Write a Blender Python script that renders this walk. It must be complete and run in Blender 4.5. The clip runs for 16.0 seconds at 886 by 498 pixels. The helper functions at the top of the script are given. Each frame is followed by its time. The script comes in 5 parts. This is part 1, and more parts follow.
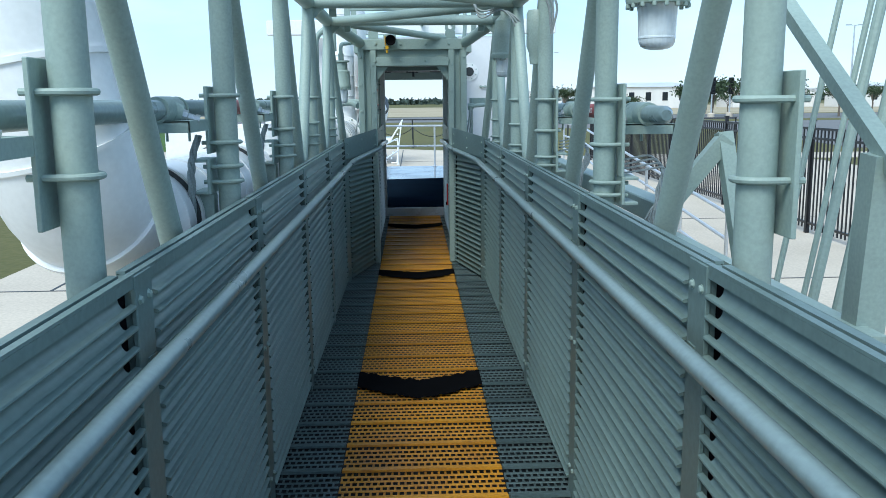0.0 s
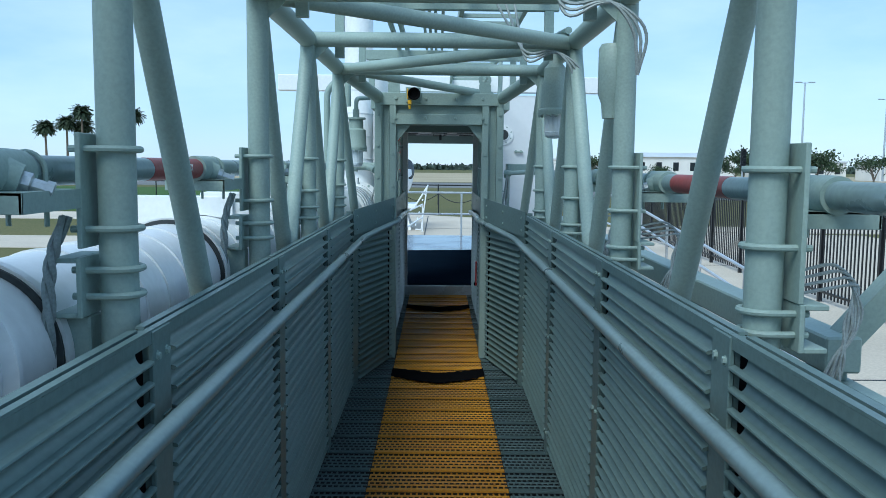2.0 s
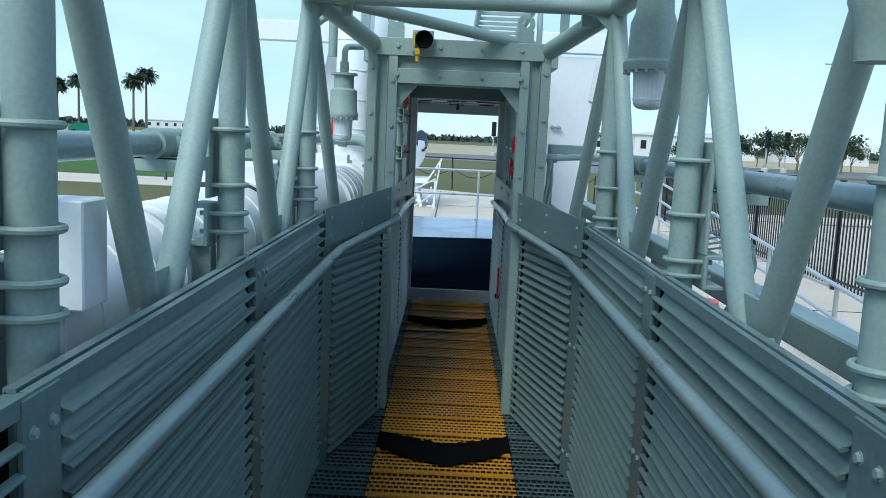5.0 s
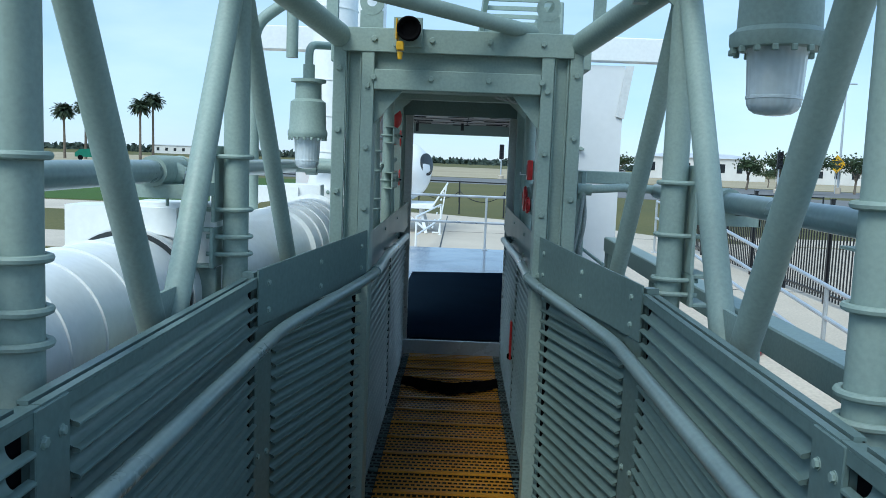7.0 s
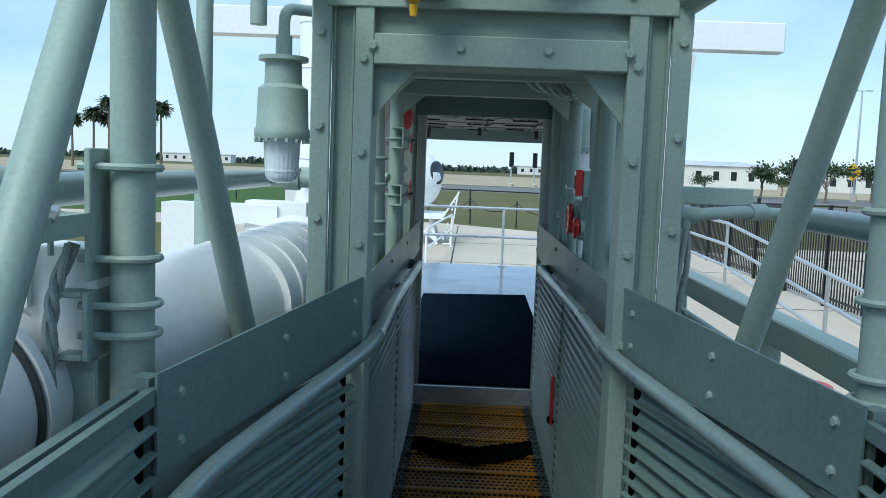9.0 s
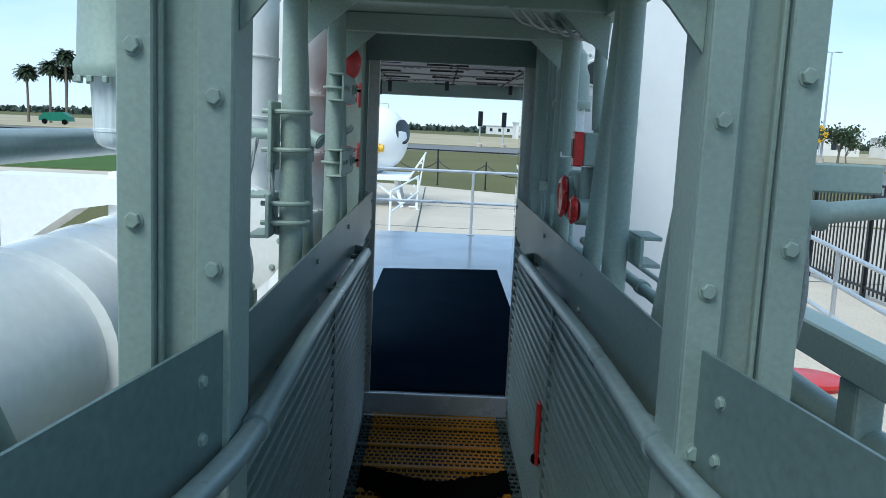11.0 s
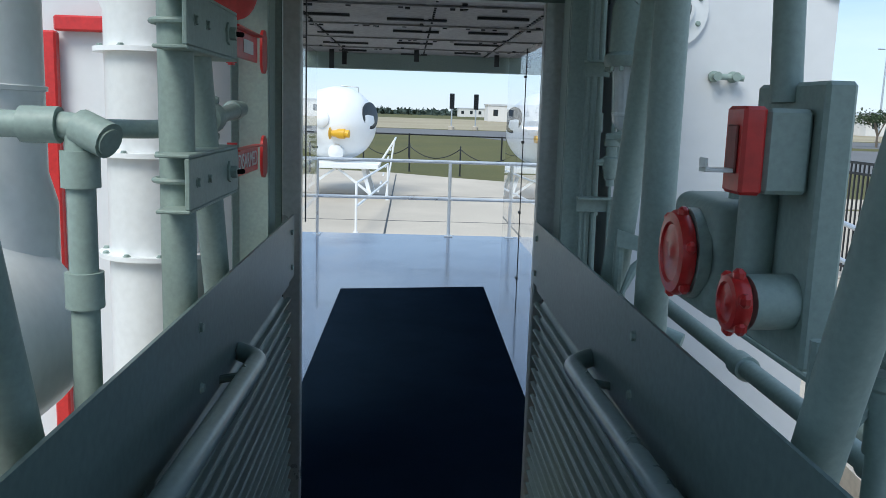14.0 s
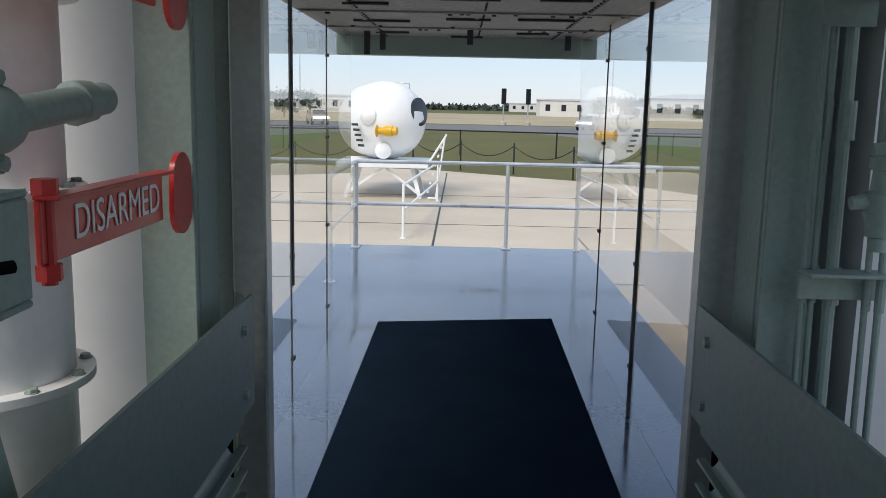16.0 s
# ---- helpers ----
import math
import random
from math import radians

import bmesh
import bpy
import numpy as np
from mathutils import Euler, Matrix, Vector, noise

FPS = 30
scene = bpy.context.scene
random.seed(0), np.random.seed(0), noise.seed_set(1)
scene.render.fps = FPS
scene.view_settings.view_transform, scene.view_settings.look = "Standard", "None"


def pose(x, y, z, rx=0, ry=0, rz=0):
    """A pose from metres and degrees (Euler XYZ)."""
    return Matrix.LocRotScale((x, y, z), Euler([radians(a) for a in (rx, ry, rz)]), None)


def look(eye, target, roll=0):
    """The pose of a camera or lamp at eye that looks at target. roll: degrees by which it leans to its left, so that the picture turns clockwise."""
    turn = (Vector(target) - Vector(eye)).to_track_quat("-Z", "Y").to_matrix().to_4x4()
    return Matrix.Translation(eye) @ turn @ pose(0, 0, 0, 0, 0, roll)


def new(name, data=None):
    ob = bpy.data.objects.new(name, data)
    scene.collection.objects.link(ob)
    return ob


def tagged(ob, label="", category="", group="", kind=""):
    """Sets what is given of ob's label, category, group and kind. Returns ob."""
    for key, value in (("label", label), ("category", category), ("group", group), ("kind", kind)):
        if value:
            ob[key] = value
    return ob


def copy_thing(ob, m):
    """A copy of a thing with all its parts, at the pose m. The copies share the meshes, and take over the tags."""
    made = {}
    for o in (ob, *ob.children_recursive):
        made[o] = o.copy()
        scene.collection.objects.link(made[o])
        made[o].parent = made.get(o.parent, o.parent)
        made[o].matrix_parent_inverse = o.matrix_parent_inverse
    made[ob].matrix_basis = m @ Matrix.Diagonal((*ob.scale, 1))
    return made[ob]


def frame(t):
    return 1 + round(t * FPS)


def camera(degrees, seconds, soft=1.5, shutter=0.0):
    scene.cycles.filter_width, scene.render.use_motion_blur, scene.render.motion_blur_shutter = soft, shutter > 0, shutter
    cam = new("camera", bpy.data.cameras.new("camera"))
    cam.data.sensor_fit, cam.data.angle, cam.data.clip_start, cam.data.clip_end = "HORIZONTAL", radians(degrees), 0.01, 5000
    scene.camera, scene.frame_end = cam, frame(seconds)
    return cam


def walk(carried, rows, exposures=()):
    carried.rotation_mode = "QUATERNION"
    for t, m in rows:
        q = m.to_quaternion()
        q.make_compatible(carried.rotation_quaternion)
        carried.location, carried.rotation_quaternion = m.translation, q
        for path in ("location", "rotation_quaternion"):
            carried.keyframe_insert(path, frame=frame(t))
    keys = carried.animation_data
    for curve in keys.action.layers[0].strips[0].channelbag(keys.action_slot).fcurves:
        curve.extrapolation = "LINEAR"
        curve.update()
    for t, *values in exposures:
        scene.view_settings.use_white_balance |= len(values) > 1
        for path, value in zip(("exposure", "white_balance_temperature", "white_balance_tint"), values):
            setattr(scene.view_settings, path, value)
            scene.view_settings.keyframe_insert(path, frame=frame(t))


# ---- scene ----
cam = camera(55.0, 16.0, soft=0.8)
PATH = [
    (0, (-0.02, 1.718, 1.606), (0.048, 3.687, 1.26), -0.6),
    (0.5, (-0.026, 2.095, 1.625), (0.034, 4.076, 1.359), -0.4),
    (1, (0.007, 2.431, 1.64), (0.053, 4.421, 1.451), -0.1),
    (1.5, (-0.032, 2.795, 1.616), (0.009, 4.788, 1.45), 0.7),
    (2, (-0.012, 3.144, 1.602), (0.001, 5.134, 1.406), 0.6),
    (2.5, (0.012, 3.496, 1.621), (-0.022, 5.485, 1.418), 0.5),
    (3, (-0.056, 3.861, 1.619), (-0.056, 5.851, 1.419), 0.9),
    (3.2, (-0.062, 4.001, 1.615), (-0.051, 5.99, 1.404), 1.0),
    (5.3, (-0.019, 5.384, 1.643), (-0.033, 7.365, 1.365), 2.7),
    (5.5, (-0.018, 5.522, 1.639), (-0.036, 7.501, 1.352), 2.4),
    (6, (-0.04, 5.866, 1.648), (-0.016, 7.85, 1.396), 2.6),
    (6.5, (0.003, 6.197, 1.627), (0.018, 8.184, 1.4), 2.6),
    (7, (0.02, 6.508, 1.651), (-0.014, 8.496, 1.44), 2.2),
    (7.5, (-0.045, 6.816, 1.665), (-0.119, 8.802, 1.449), 2.4),
    (8, (-0.038, 7.123, 1.649), (-0.11, 9.113, 1.457), 2.2),
    (8.5, (-0.026, 7.432, 1.65), (-0.092, 9.423, 1.472), 2.0),
    (9, (-0.08, 7.737, 1.656), (-0.135, 9.727, 1.462), 2.2),
    (9.2, (-0.076, 7.856, 1.661), (-0.114, 9.844, 1.439), 2.7),
    (11.3, (-0.053, 9.018, 1.657), (-0.027, 10.997, 1.369), 2.6),
    (11.5, (-0.064, 9.138, 1.656), (-0.049, 11.116, 1.366), 2.4),
    (12, (-0.134, 9.477, 1.663), (-0.083, 11.456, 1.384), 1.9),
    (12.5, (-0.099, 9.817, 1.649), (-0.007, 11.793, 1.358), 2.0),
    (13, (-0.082, 10.132, 1.656), (0.006, 12.108, 1.362), 2.4),
    (13.5, (-0.094, 10.445, 1.648), (0.005, 12.421, 1.358), 1.8),
    (14, (-0.029, 10.763, 1.642), (0.058, 12.735, 1.321), 1.8),
    (14.5, (-0.008, 11.057, 1.629), (0.049, 13.027, 1.288), 1.0),
    (15, (-0.084, 11.4, 1.662), (0.019, 13.372, 1.343), 2.7),
    (15.5, (-0.04, 11.769, 1.643), (0.012, 13.742, 1.323), 2.0),
    (16, (-0.034, 12.083, 1.631), (-0.067, 14.055, 1.297), 1.2),
]
EXPOSURES = [
    (0.0, 0.56, 5900, -1),
    (1.0, 0.26, 5600, -3),
    (2.5, 0.24, 5550, -4),
    (5.5, 0.38, 5750, -3),
    (8.0, 0.24, 5850, -4),
    (9.0, 0.30, 5950, -3),
    (11.5, 0.45, 5950, -1),
    (12.5, 0.48, 6300, 1),
    (13.5, 0.36, 6250, 3),
    (14.5, 0.28, 6450, 6),
    (16.0, 0.20, 7100, 10),
]
walk(cam, [(t, look(eye, target, roll)) for t, eye, target, roll in PATH], EXPOSURES)

# ---- world, sun ----
world = bpy.data.worlds.new("sky")
scene.world = world
world.use_nodes = True
wn, wl = world.node_tree.nodes, world.node_tree.links
wn.clear()
sky = wn.new("ShaderNodeTexSky")
sky.sky_type, sky.sun_disc = "NISHITA", False
SUN_UP, SUN_TURN = 50.0, 213.0
sky.sun_elevation, sky.sun_rotation = radians(SUN_UP), radians(SUN_TURN)
sky.air_density, sky.dust_density, sky.ozone_density = 1.0, 0.15, 1.5
co = wn.new("ShaderNodeTexCoord")
mp = wn.new("ShaderNodeMapping")
mp.inputs["Scale"].default_value = (1.0, 1.0, 3.2)
cl = wn.new("ShaderNodeTexNoise")
cl.inputs["Scale"].default_value, cl.inputs["Detail"].default_value, cl.inputs["Roughness"].default_value = 2.2, 7.0, 0.55
cr = wn.new("ShaderNodeValToRGB")
cr.color_ramp.elements[0].position, cr.color_ramp.elements[1].position = 0.42, 0.78
cm = wn.new("ShaderNodeMixRGB")
cm.inputs["Color2"].default_value, cm.inputs["Fac"].default_value = (3.15, 4.45, 6.9, 1), 0.66
cr.color_ramp.elements[1].color = (0.6, 0.6, 0.6, 1)
cw = wn.new("ShaderNodeMixRGB")
cw.inputs["Color2"].default_value = (6.7, 7.3, 7.8, 1)
bg = wn.new("ShaderNodeBackground")
bg.inputs["Strength"].default_value = 0.128
wo = wn.new("ShaderNodeOutputWorld")
wl.new(co.outputs["Generated"], mp.inputs["Vector"])
wl.new(mp.outputs["Vector"], cl.inputs["Vector"])
wl.new(cl.outputs["Fac"], cr.inputs["Fac"])
wl.new(cr.outputs["Color"], cw.inputs["Fac"])
wl.new(sky.outputs["Color"], cm.inputs["Color1"])
wl.new(cm.outputs["Color"], cw.inputs["Color1"])
wl.new(cw.outputs["Color"], bg.inputs["Color"])
wl.new(bg.outputs["Background"], wo.inputs["Surface"])

sun = new("sun", bpy.data.lights.new("sun", "SUN"))
sun.data.energy, sun.data.angle, sun.data.color = 2.5, radians(30), (1.0, 0.95, 0.88)
_a, _e = radians(SUN_TURN), radians(SUN_UP)
SUN_WAY = Vector((math.sin(_a) * math.cos(_e), math.cos(_a) * math.cos(_e), math.sin(_e)))
sun.matrix_world = look(SUN_WAY * 50, (0, 0, 0))


# ---- materials ----
def surface(name, colour, rough=0.5, metal=0.0, vary=0.12, grain=60.0, stain=2.5, bump=0.1, second=None, coat=0.0, piece=0.0, relief=0.004):
    """A paint, metal, stone or soil: colour varied at a large and a fine scale, with fine relief."""
    m = bpy.data.materials.new(name)
    m.use_nodes = True
    n, k = m.node_tree.nodes, m.node_tree.links
    p = n["Principled BSDF"]
    g = n.new("ShaderNodeNewGeometry")
    big, fine = n.new("ShaderNodeTexNoise"), n.new("ShaderNodeTexNoise")
    big.inputs["Scale"].default_value, big.inputs["Detail"].default_value, big.inputs["Roughness"].default_value = stain, 6.0, 0.6
    fine.inputs["Scale"].default_value, fine.inputs["Detail"].default_value = grain, 4.0
    k.new(g.outputs["Position"], big.inputs["Vector"])
    k.new(g.outputs["Position"], fine.inputs["Vector"])
    mix = n.new("ShaderNodeMath")
    mix.operation = "MULTIPLY_ADD"
    mix.inputs[1].default_value = 0.45
    k.new(fine.outputs["Fac"], mix.inputs[0])
    half = n.new("ShaderNodeMath")
    half.operation = "MULTIPLY"
    half.inputs[1].default_value = 0.55
    k.new(big.outputs["Fac"], half.inputs[0])
    k.new(half.outputs[0], mix.inputs[2])
    ramp = n.new("ShaderNodeValToRGB")
    c = Vector(colour)
    d = Vector(second) if second else c * (1 - 2.2 * vary)
    ramp.color_ramp.elements[0].position, ramp.color_ramp.elements[1].position = 0.36, 0.62
    ramp.color_ramp.elements[0].color, ramp.color_ramp.elements[1].color = (*d, 1), (*(c * (1 + (0 if second else vary * 0.5))), 1)
    k.new(mix.outputs[0], ramp.inputs["Fac"])
    last = ramp.outputs["Color"]
    if piece:
        info = n.new("ShaderNodeObjectInfo")
        hsv = n.new("ShaderNodeHueSaturation")
        rng = n.new("ShaderNodeMapRange")
        rng.inputs["To Min"].default_value, rng.inputs["To Max"].default_value = 1 - piece, 1 + piece
        k.new(info.outputs["Random"], rng.inputs["Value"])
        k.new(rng.outputs["Result"], hsv.inputs["Value"])
        k.new(last, hsv.inputs["Color"])
        last = hsv.outputs["Color"]
    k.new(last, p.inputs["Base Color"])
    rr = n.new("ShaderNodeMapRange")
    rr.inputs["From Min"].default_value, rr.inputs["From Max"].default_value = 0.3, 0.7
    rr.inputs["To Min"].default_value, rr.inputs["To Max"].default_value = max(0.02, rough - 0.1), min(1.0, rough + 0.1)
    k.new(big.outputs["Fac"], rr.inputs["Value"])
    k.new(rr.outputs["Result"], p.inputs["Roughness"])
    p.inputs["Metallic"].default_value = metal
    if rough > 0.8:
        p.inputs["Specular IOR Level"].default_value = 0.0 if 0.91 < rough < 0.94 else 0.2
    p.inputs["Coat Weight"].default_value = coat
    if bump:
        b = n.new("ShaderNodeBump")
        b.inputs["Strength"].default_value, b.inputs["Distance"].default_value = bump, relief
        k.new(mix.outputs[0], b.inputs["Height"])
        k.new(b.outputs["Normal"], p.inputs["Normal"])
    return m


def clear_glass(name, tint, rough=0.0):
    m = bpy.data.materials.new(name)
    m.use_nodes = True
    p = m.node_tree.nodes["Principled BSDF"]
    p.inputs["Base Color"].default_value = (*tint, 1)
    p.inputs["Roughness"].default_value, p.inputs["IOR"].default_value = rough, 1.5
    p.inputs["Transmission Weight"].default_value = 1.0
    return m


GREY = surface("grey_green_paint", (0.300, 0.383, 0.350), 0.55, 0.0, 0.08, 90, 1.6, 0.10)
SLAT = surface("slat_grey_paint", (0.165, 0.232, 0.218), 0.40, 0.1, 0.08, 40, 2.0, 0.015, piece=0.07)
RAIL = surface("handrail_grey_paint", (0.24, 0.315, 0.318), 0.34, 0.1, 0.08, 60, 3.0, 0.05, coat=0.2)
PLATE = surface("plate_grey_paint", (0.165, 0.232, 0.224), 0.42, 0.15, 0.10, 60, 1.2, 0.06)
GRATE = surface("galvanised_grating", (0.105, 0.150, 0.152), 0.42, 0.2, 0.15, 60, 2.0, 0.1, piece=0.10)
# near-black that stands for shade below the grating and behind the louvres
SHADE_BLACK = surface("grating_pan", (0.012, 0.014, 0.016), 0.6, 0.2, 0.2, 60, 2.0, 0.2)
YELLOW = surface("worn_yellow_paint", (0.66, 0.30, 0.011), 0.5, 0.0, 0.15, 80, 1.6, 0.1, second=(0.38, 0.155, 0.009), piece=0.12)
# rubber and other black parts; also the painted shade in the slat gaps
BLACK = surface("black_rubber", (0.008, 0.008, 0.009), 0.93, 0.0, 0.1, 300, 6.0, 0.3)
MAT = surface("navy_mat", (0.0065, 0.0130, 0.0240), 0.93, 0.0, 0.12, 400, 3.0, 0.35)
WHITE = surface("white_paint", (0.84, 0.85, 0.85), 0.38, 0.0, 0.035, 40, 1.2, 0.06, coat=0.1)
# white wall paint with its shade put into the colour as lilac-grey
SHADED_WHITE = surface("shaded_white_wall_paint", (0.72, 0.73, 0.745), 0.5, 0.0, 0.02, 20, 0.8, 0.02)
# step edge colour with the bluish sky light painted in
RISER = surface("pale_blue_step_paint", (0.60, 0.68, 0.78), 0.3, 0.1, 0.06, 40, 2.0, 0.05)
OFFWHITE = surface("off_white_paint", (0.70, 0.71, 0.71), 0.5, 0.0, 0.06, 40, 1.0, 0.08)
DECK = surface("painted_steel_deck", (0.12, 0.16, 0.23), 0.14, 0.45, 0.08, 50, 1.1, 0.03)
RED = surface("red_paint", (0.60, 0.025, 0.025), 0.38, 0.0, 0.1, 60, 5.0, 0.08, coat=0.2)
FADED = surface("faded_red_paint", (0.30, 0.055, 0.05), 0.5, 0.0, 0.15, 60, 4.0, 0.1)
AMBER = surface("yellow_paint", (0.75, 0.42, 0.02), 0.4, 0.0, 0.1, 60, 4.0, 0.1)
STEEL = surface("bare_steel", (0.55, 0.58, 0.60), 0.32, 0.9, 0.1, 120, 4.0, 0.1)
ALU = surface("brushed_railing", (0.62, 0.64, 0.66), 0.35, 0.7, 0.08, 120, 3.0, 0.05)
JAMB = surface("satin_jamb", (0.50, 0.52, 0.51), 0.35, 0.35, 0.1, 60, 2.0, 0.05)
DARK = surface("dark_paint", (0.035, 0.042, 0.045), 0.6, 0.0, 0.2, 60, 3.0, 0.1)
CEIL = surface("soiled_ceiling_panel", (0.33, 0.33, 0.32), 0.55, 0.1, 0.2, 30, 1.8, 0.1, second=(0.17, 0.17, 0.165))
CABLE = surface("grey_cable", (0.32, 0.36, 0.36), 0.55, 0.1, 0.15, 150, 8.0, 0.2)
CONCRETE = surface("weathered_concrete", (0.58, 0.51, 0.42), 0.85, 0.0, 0.10, 25, 0.35, 0.35, second=(0.43, 0.375, 0.305))
GRASS_SOIL = surface("dry_grass", (0.135, 0.125, 0.05), 0.95, 0.0, 0.1, 9, 0.12, 0.6, second=(0.085, 0.088, 0.03), relief=0.03)
GREEN = surface("mown_lawn", (0.065, 0.125, 0.025), 0.95, 0.0, 0.1, 14, 0.25, 0.6, second=(0.045, 0.085, 0.018), relief=0.03)
SAND = surface("pale_dry_verge", (0.42, 0.36, 0.25), 0.95, 0.0, 0.1, 3, 0.05, 0.3, second=(0.30, 0.25, 0.16))
ASPHALT = surface("grey_asphalt", (0.19, 0.19, 0.19), 0.9, 0.0, 0.1, 18, 0.15, 0.3, second=(0.14, 0.14, 0.14))
FENCE = surface("black_fence_paint", (0.010, 0.011, 0.014), 0.4, 0.0, 0.1, 60, 3.0, 0.05)
LEAF = surface("broad_leaves", (0.045, 0.075, 0.025), 0.7, 0.0, 0.2, 6, 0.8, 0.2, second=(0.022, 0.04, 0.016))
FROND = surface("palm_fronds", (0.04, 0.065, 0.03), 0.7, 0.0, 0.2, 6, 0.8, 0.2, second=(0.02, 0.034, 0.016))
# leaf green paled and greyed: distance haze mixed into the colour
HAZED_LEAF = surface("far_woods", (0.075, 0.10, 0.085), 0.9, 0.0, 0.2, 1, 0.1, 0.2, second=(0.04, 0.06, 0.05))
BARK = surface("bark", (0.20, 0.165, 0.13), 0.9, 0.0, 0.2, 30, 3.0, 0.4)
WALL = surface("white_stucco", (0.72, 0.70, 0.67), 0.85, 0.0, 0.06, 20, 0.5, 0.1)
ROOF = surface("light_metal_roof", (0.62, 0.63, 0.64), 0.5, 0.2, 0.08, 10, 0.4, 0.1)
CARPAINT = surface("silver_car_paint", (0.45, 0.47, 0.50), 0.25, 0.6, 0.05, 60, 2.0, 0.02, coat=0.6)
WINDOW = surface("dark_window", (0.02, 0.025, 0.03), 0.08, 0.0, 0.05, 40, 2.0, 0.0)
PANE = clear_glass("plexiglass", (0.97, 0.98, 0.985))
FROST = surface("ribbed_lamp_glass", (0.62, 0.68, 0.72), 0.18, 0.0, 0.05, 60, 6.0, 0.05, coat=0.5)


# ---- mesh helpers ----
def mesh_object(name, bm, material, smooth=35):
    me = bpy.data.meshes.new(name)
    bmesh.ops.recalc_face_normals(bm, faces=bm.faces)
    bm.to_mesh(me)
    bm.free()
    me.materials.append(material)
    if smooth and me.polygons:
        me.polygons.foreach_set("use_smooth", [True] * len(me.polygons))
        me.set_sharp_from_angle(angle=radians(smooth))
    return new(name, me)


def part(name, bm, material, parent, label="", smooth=35):
    ob = mesh_object(name, bm, material, smooth)
    ob.parent = parent
    if label:
        ob["label"] = label
    return ob


def twin(ob, parent, m, name=None):
    """Another object on the same mesh, under parent."""
    o = new(name or ob.name.split(".")[0], ob.data)
    o.parent = parent
    o.matrix_basis = m
    if "label" in ob:
        o["label"] = ob["label"]
    return o


def thing(name, place, label, category, group="", kind=""):
    e = new(name)
    e.empty_display_size = 0.1
    e.location = place
    return tagged(e, label, category, group, kind)


def bm_new():
    return bmesh.new()


def box(bm, c, s, rot=None, bevel=0.0):
    m = Matrix.Translation(c) @ (rot.to_4x4() if rot else Matrix.Identity(4)) @ Matrix.Diagonal((*s, 1))
    r = bmesh.ops.create_cube(bm, size=1.0, matrix=m)
    if bevel:
        es = list({e for v in r["verts"] for e in v.link_edges})
        bmesh.ops.bevel(bm, geom=es, offset=bevel, segments=1, affect="EDGES", profile=0.5)
    return bm


def spans(bm, x0, x1, y0, y1, z0, z1, bevel=0.0):
    return box(bm, ((x0 + x1) / 2, (y0 + y1) / 2, (z0 + z1) / 2), (abs(x1 - x0), abs(y1 - y0), abs(z1 - z0)), None, bevel)


def sweep(bm, pts, r, seg=12, caps=True):
    """A round bar along a line of points; r is one radius or one per point."""
    pts = [Vector(p) for p in pts]
    rs = r if isinstance(r, (list, tuple)) else [r] * len(pts)
    rings, side = [], None
    for i, p in enumerate(pts):
        a = (pts[i] - pts[i - 1]).normalized() if i else (pts[1] - pts[0]).normalized()
        b = (pts[i + 1] - pts[i]).normalized() if i < len(pts) - 1 else a
        t = (a + b).normalized() if (a + b).length > 1e-6 else a
        if side is None:
            side = t.orthogonal().normalized()
        side = (side - t * side.dot(t)).normalized()
        up = t.cross(side)
        rings.append([bm.verts.new(p + (side * math.cos(6.2832 * j / seg) + up * math.sin(6.2832 * j / seg)) * rs[i]) for j in range(seg)])
    for a, b in zip(rings, rings[1:]):
        for j in range(seg):
            bm.faces.new((a[j], a[(j + 1) % seg], b[(j + 1) % seg], b[j]))
    if caps:
        bm.faces.new(rings[0][::-1])
        bm.faces.new(rings[-1])
    return bm


def bend(pts, r=0.06, n=5):
    """The same line with its corners rounded."""
    pts = [Vector(p) for p in pts]
    out = [pts[0]]
    for a, b, c in zip(pts, pts[1:], pts[2:]):
        u, w = (a - b), (c - b)
        k = min(r, u.length * 0.45, w.length * 0.45)
        p, q = b + u.normalized() * k, b + w.normalized() * k
        for i in range(n + 1):
            t = i / n
            out.append(p * (1 - t) ** 2 + b * 2 * t * (1 - t) + q * t * t)
    return out + [pts[-1]]


def lathe(bm, c, axis, profile, seg=24):
    """A turned body about axis through c; profile: (distance along the axis, radius)."""
    c, ax = Vector(c), Vector(axis).normalized()
    u = ax.orthogonal().normalized()
    v = ax.cross(u)
    rings = []
    for h, r in profile:
        rings.append([bm.verts.new(c + ax * h + (u * math.cos(6.2832 * j / seg) + v * math.sin(6.2832 * j / seg)) * max(r, 1e-4)) for j in range(seg)])
    for a, b in zip(rings, rings[1:]):
        for j in range(seg):
            bm.faces.new((a[j], a[(j + 1) % seg], b[(j + 1) % seg], b[j]))
    bm.faces.new(rings[0][::-1])
    bm.faces.new(rings[-1])
    return bm


def slab(bm, pts, n, depth):
    """A flat plate: the outline pts, thickened by depth along n."""
    n = Vector(n).normalized() * depth
    a = [bm.verts.new(Vector(p)) for p in pts]
    b = [bm.verts.new(Vector(p) + n) for p in pts]
    bm.faces.new(a[::-1])
    bm.faces.new(b)
    for i in range(len(a)):
        j = (i + 1) % len(a)
        bm.faces.new((a[i], a[j], b[j], b[i]))
    return bm


def arc(c, u, v, r, a0, a1, n=10):
    c, u, v = Vector(c), Vector(u), Vector(v)
    return [c + (u * math.cos(radians(a0 + (a1 - a0) * i / n)) + v * math.sin(radians(a0 + (a1 - a0) * i / n))) * r for i in range(n + 1)]


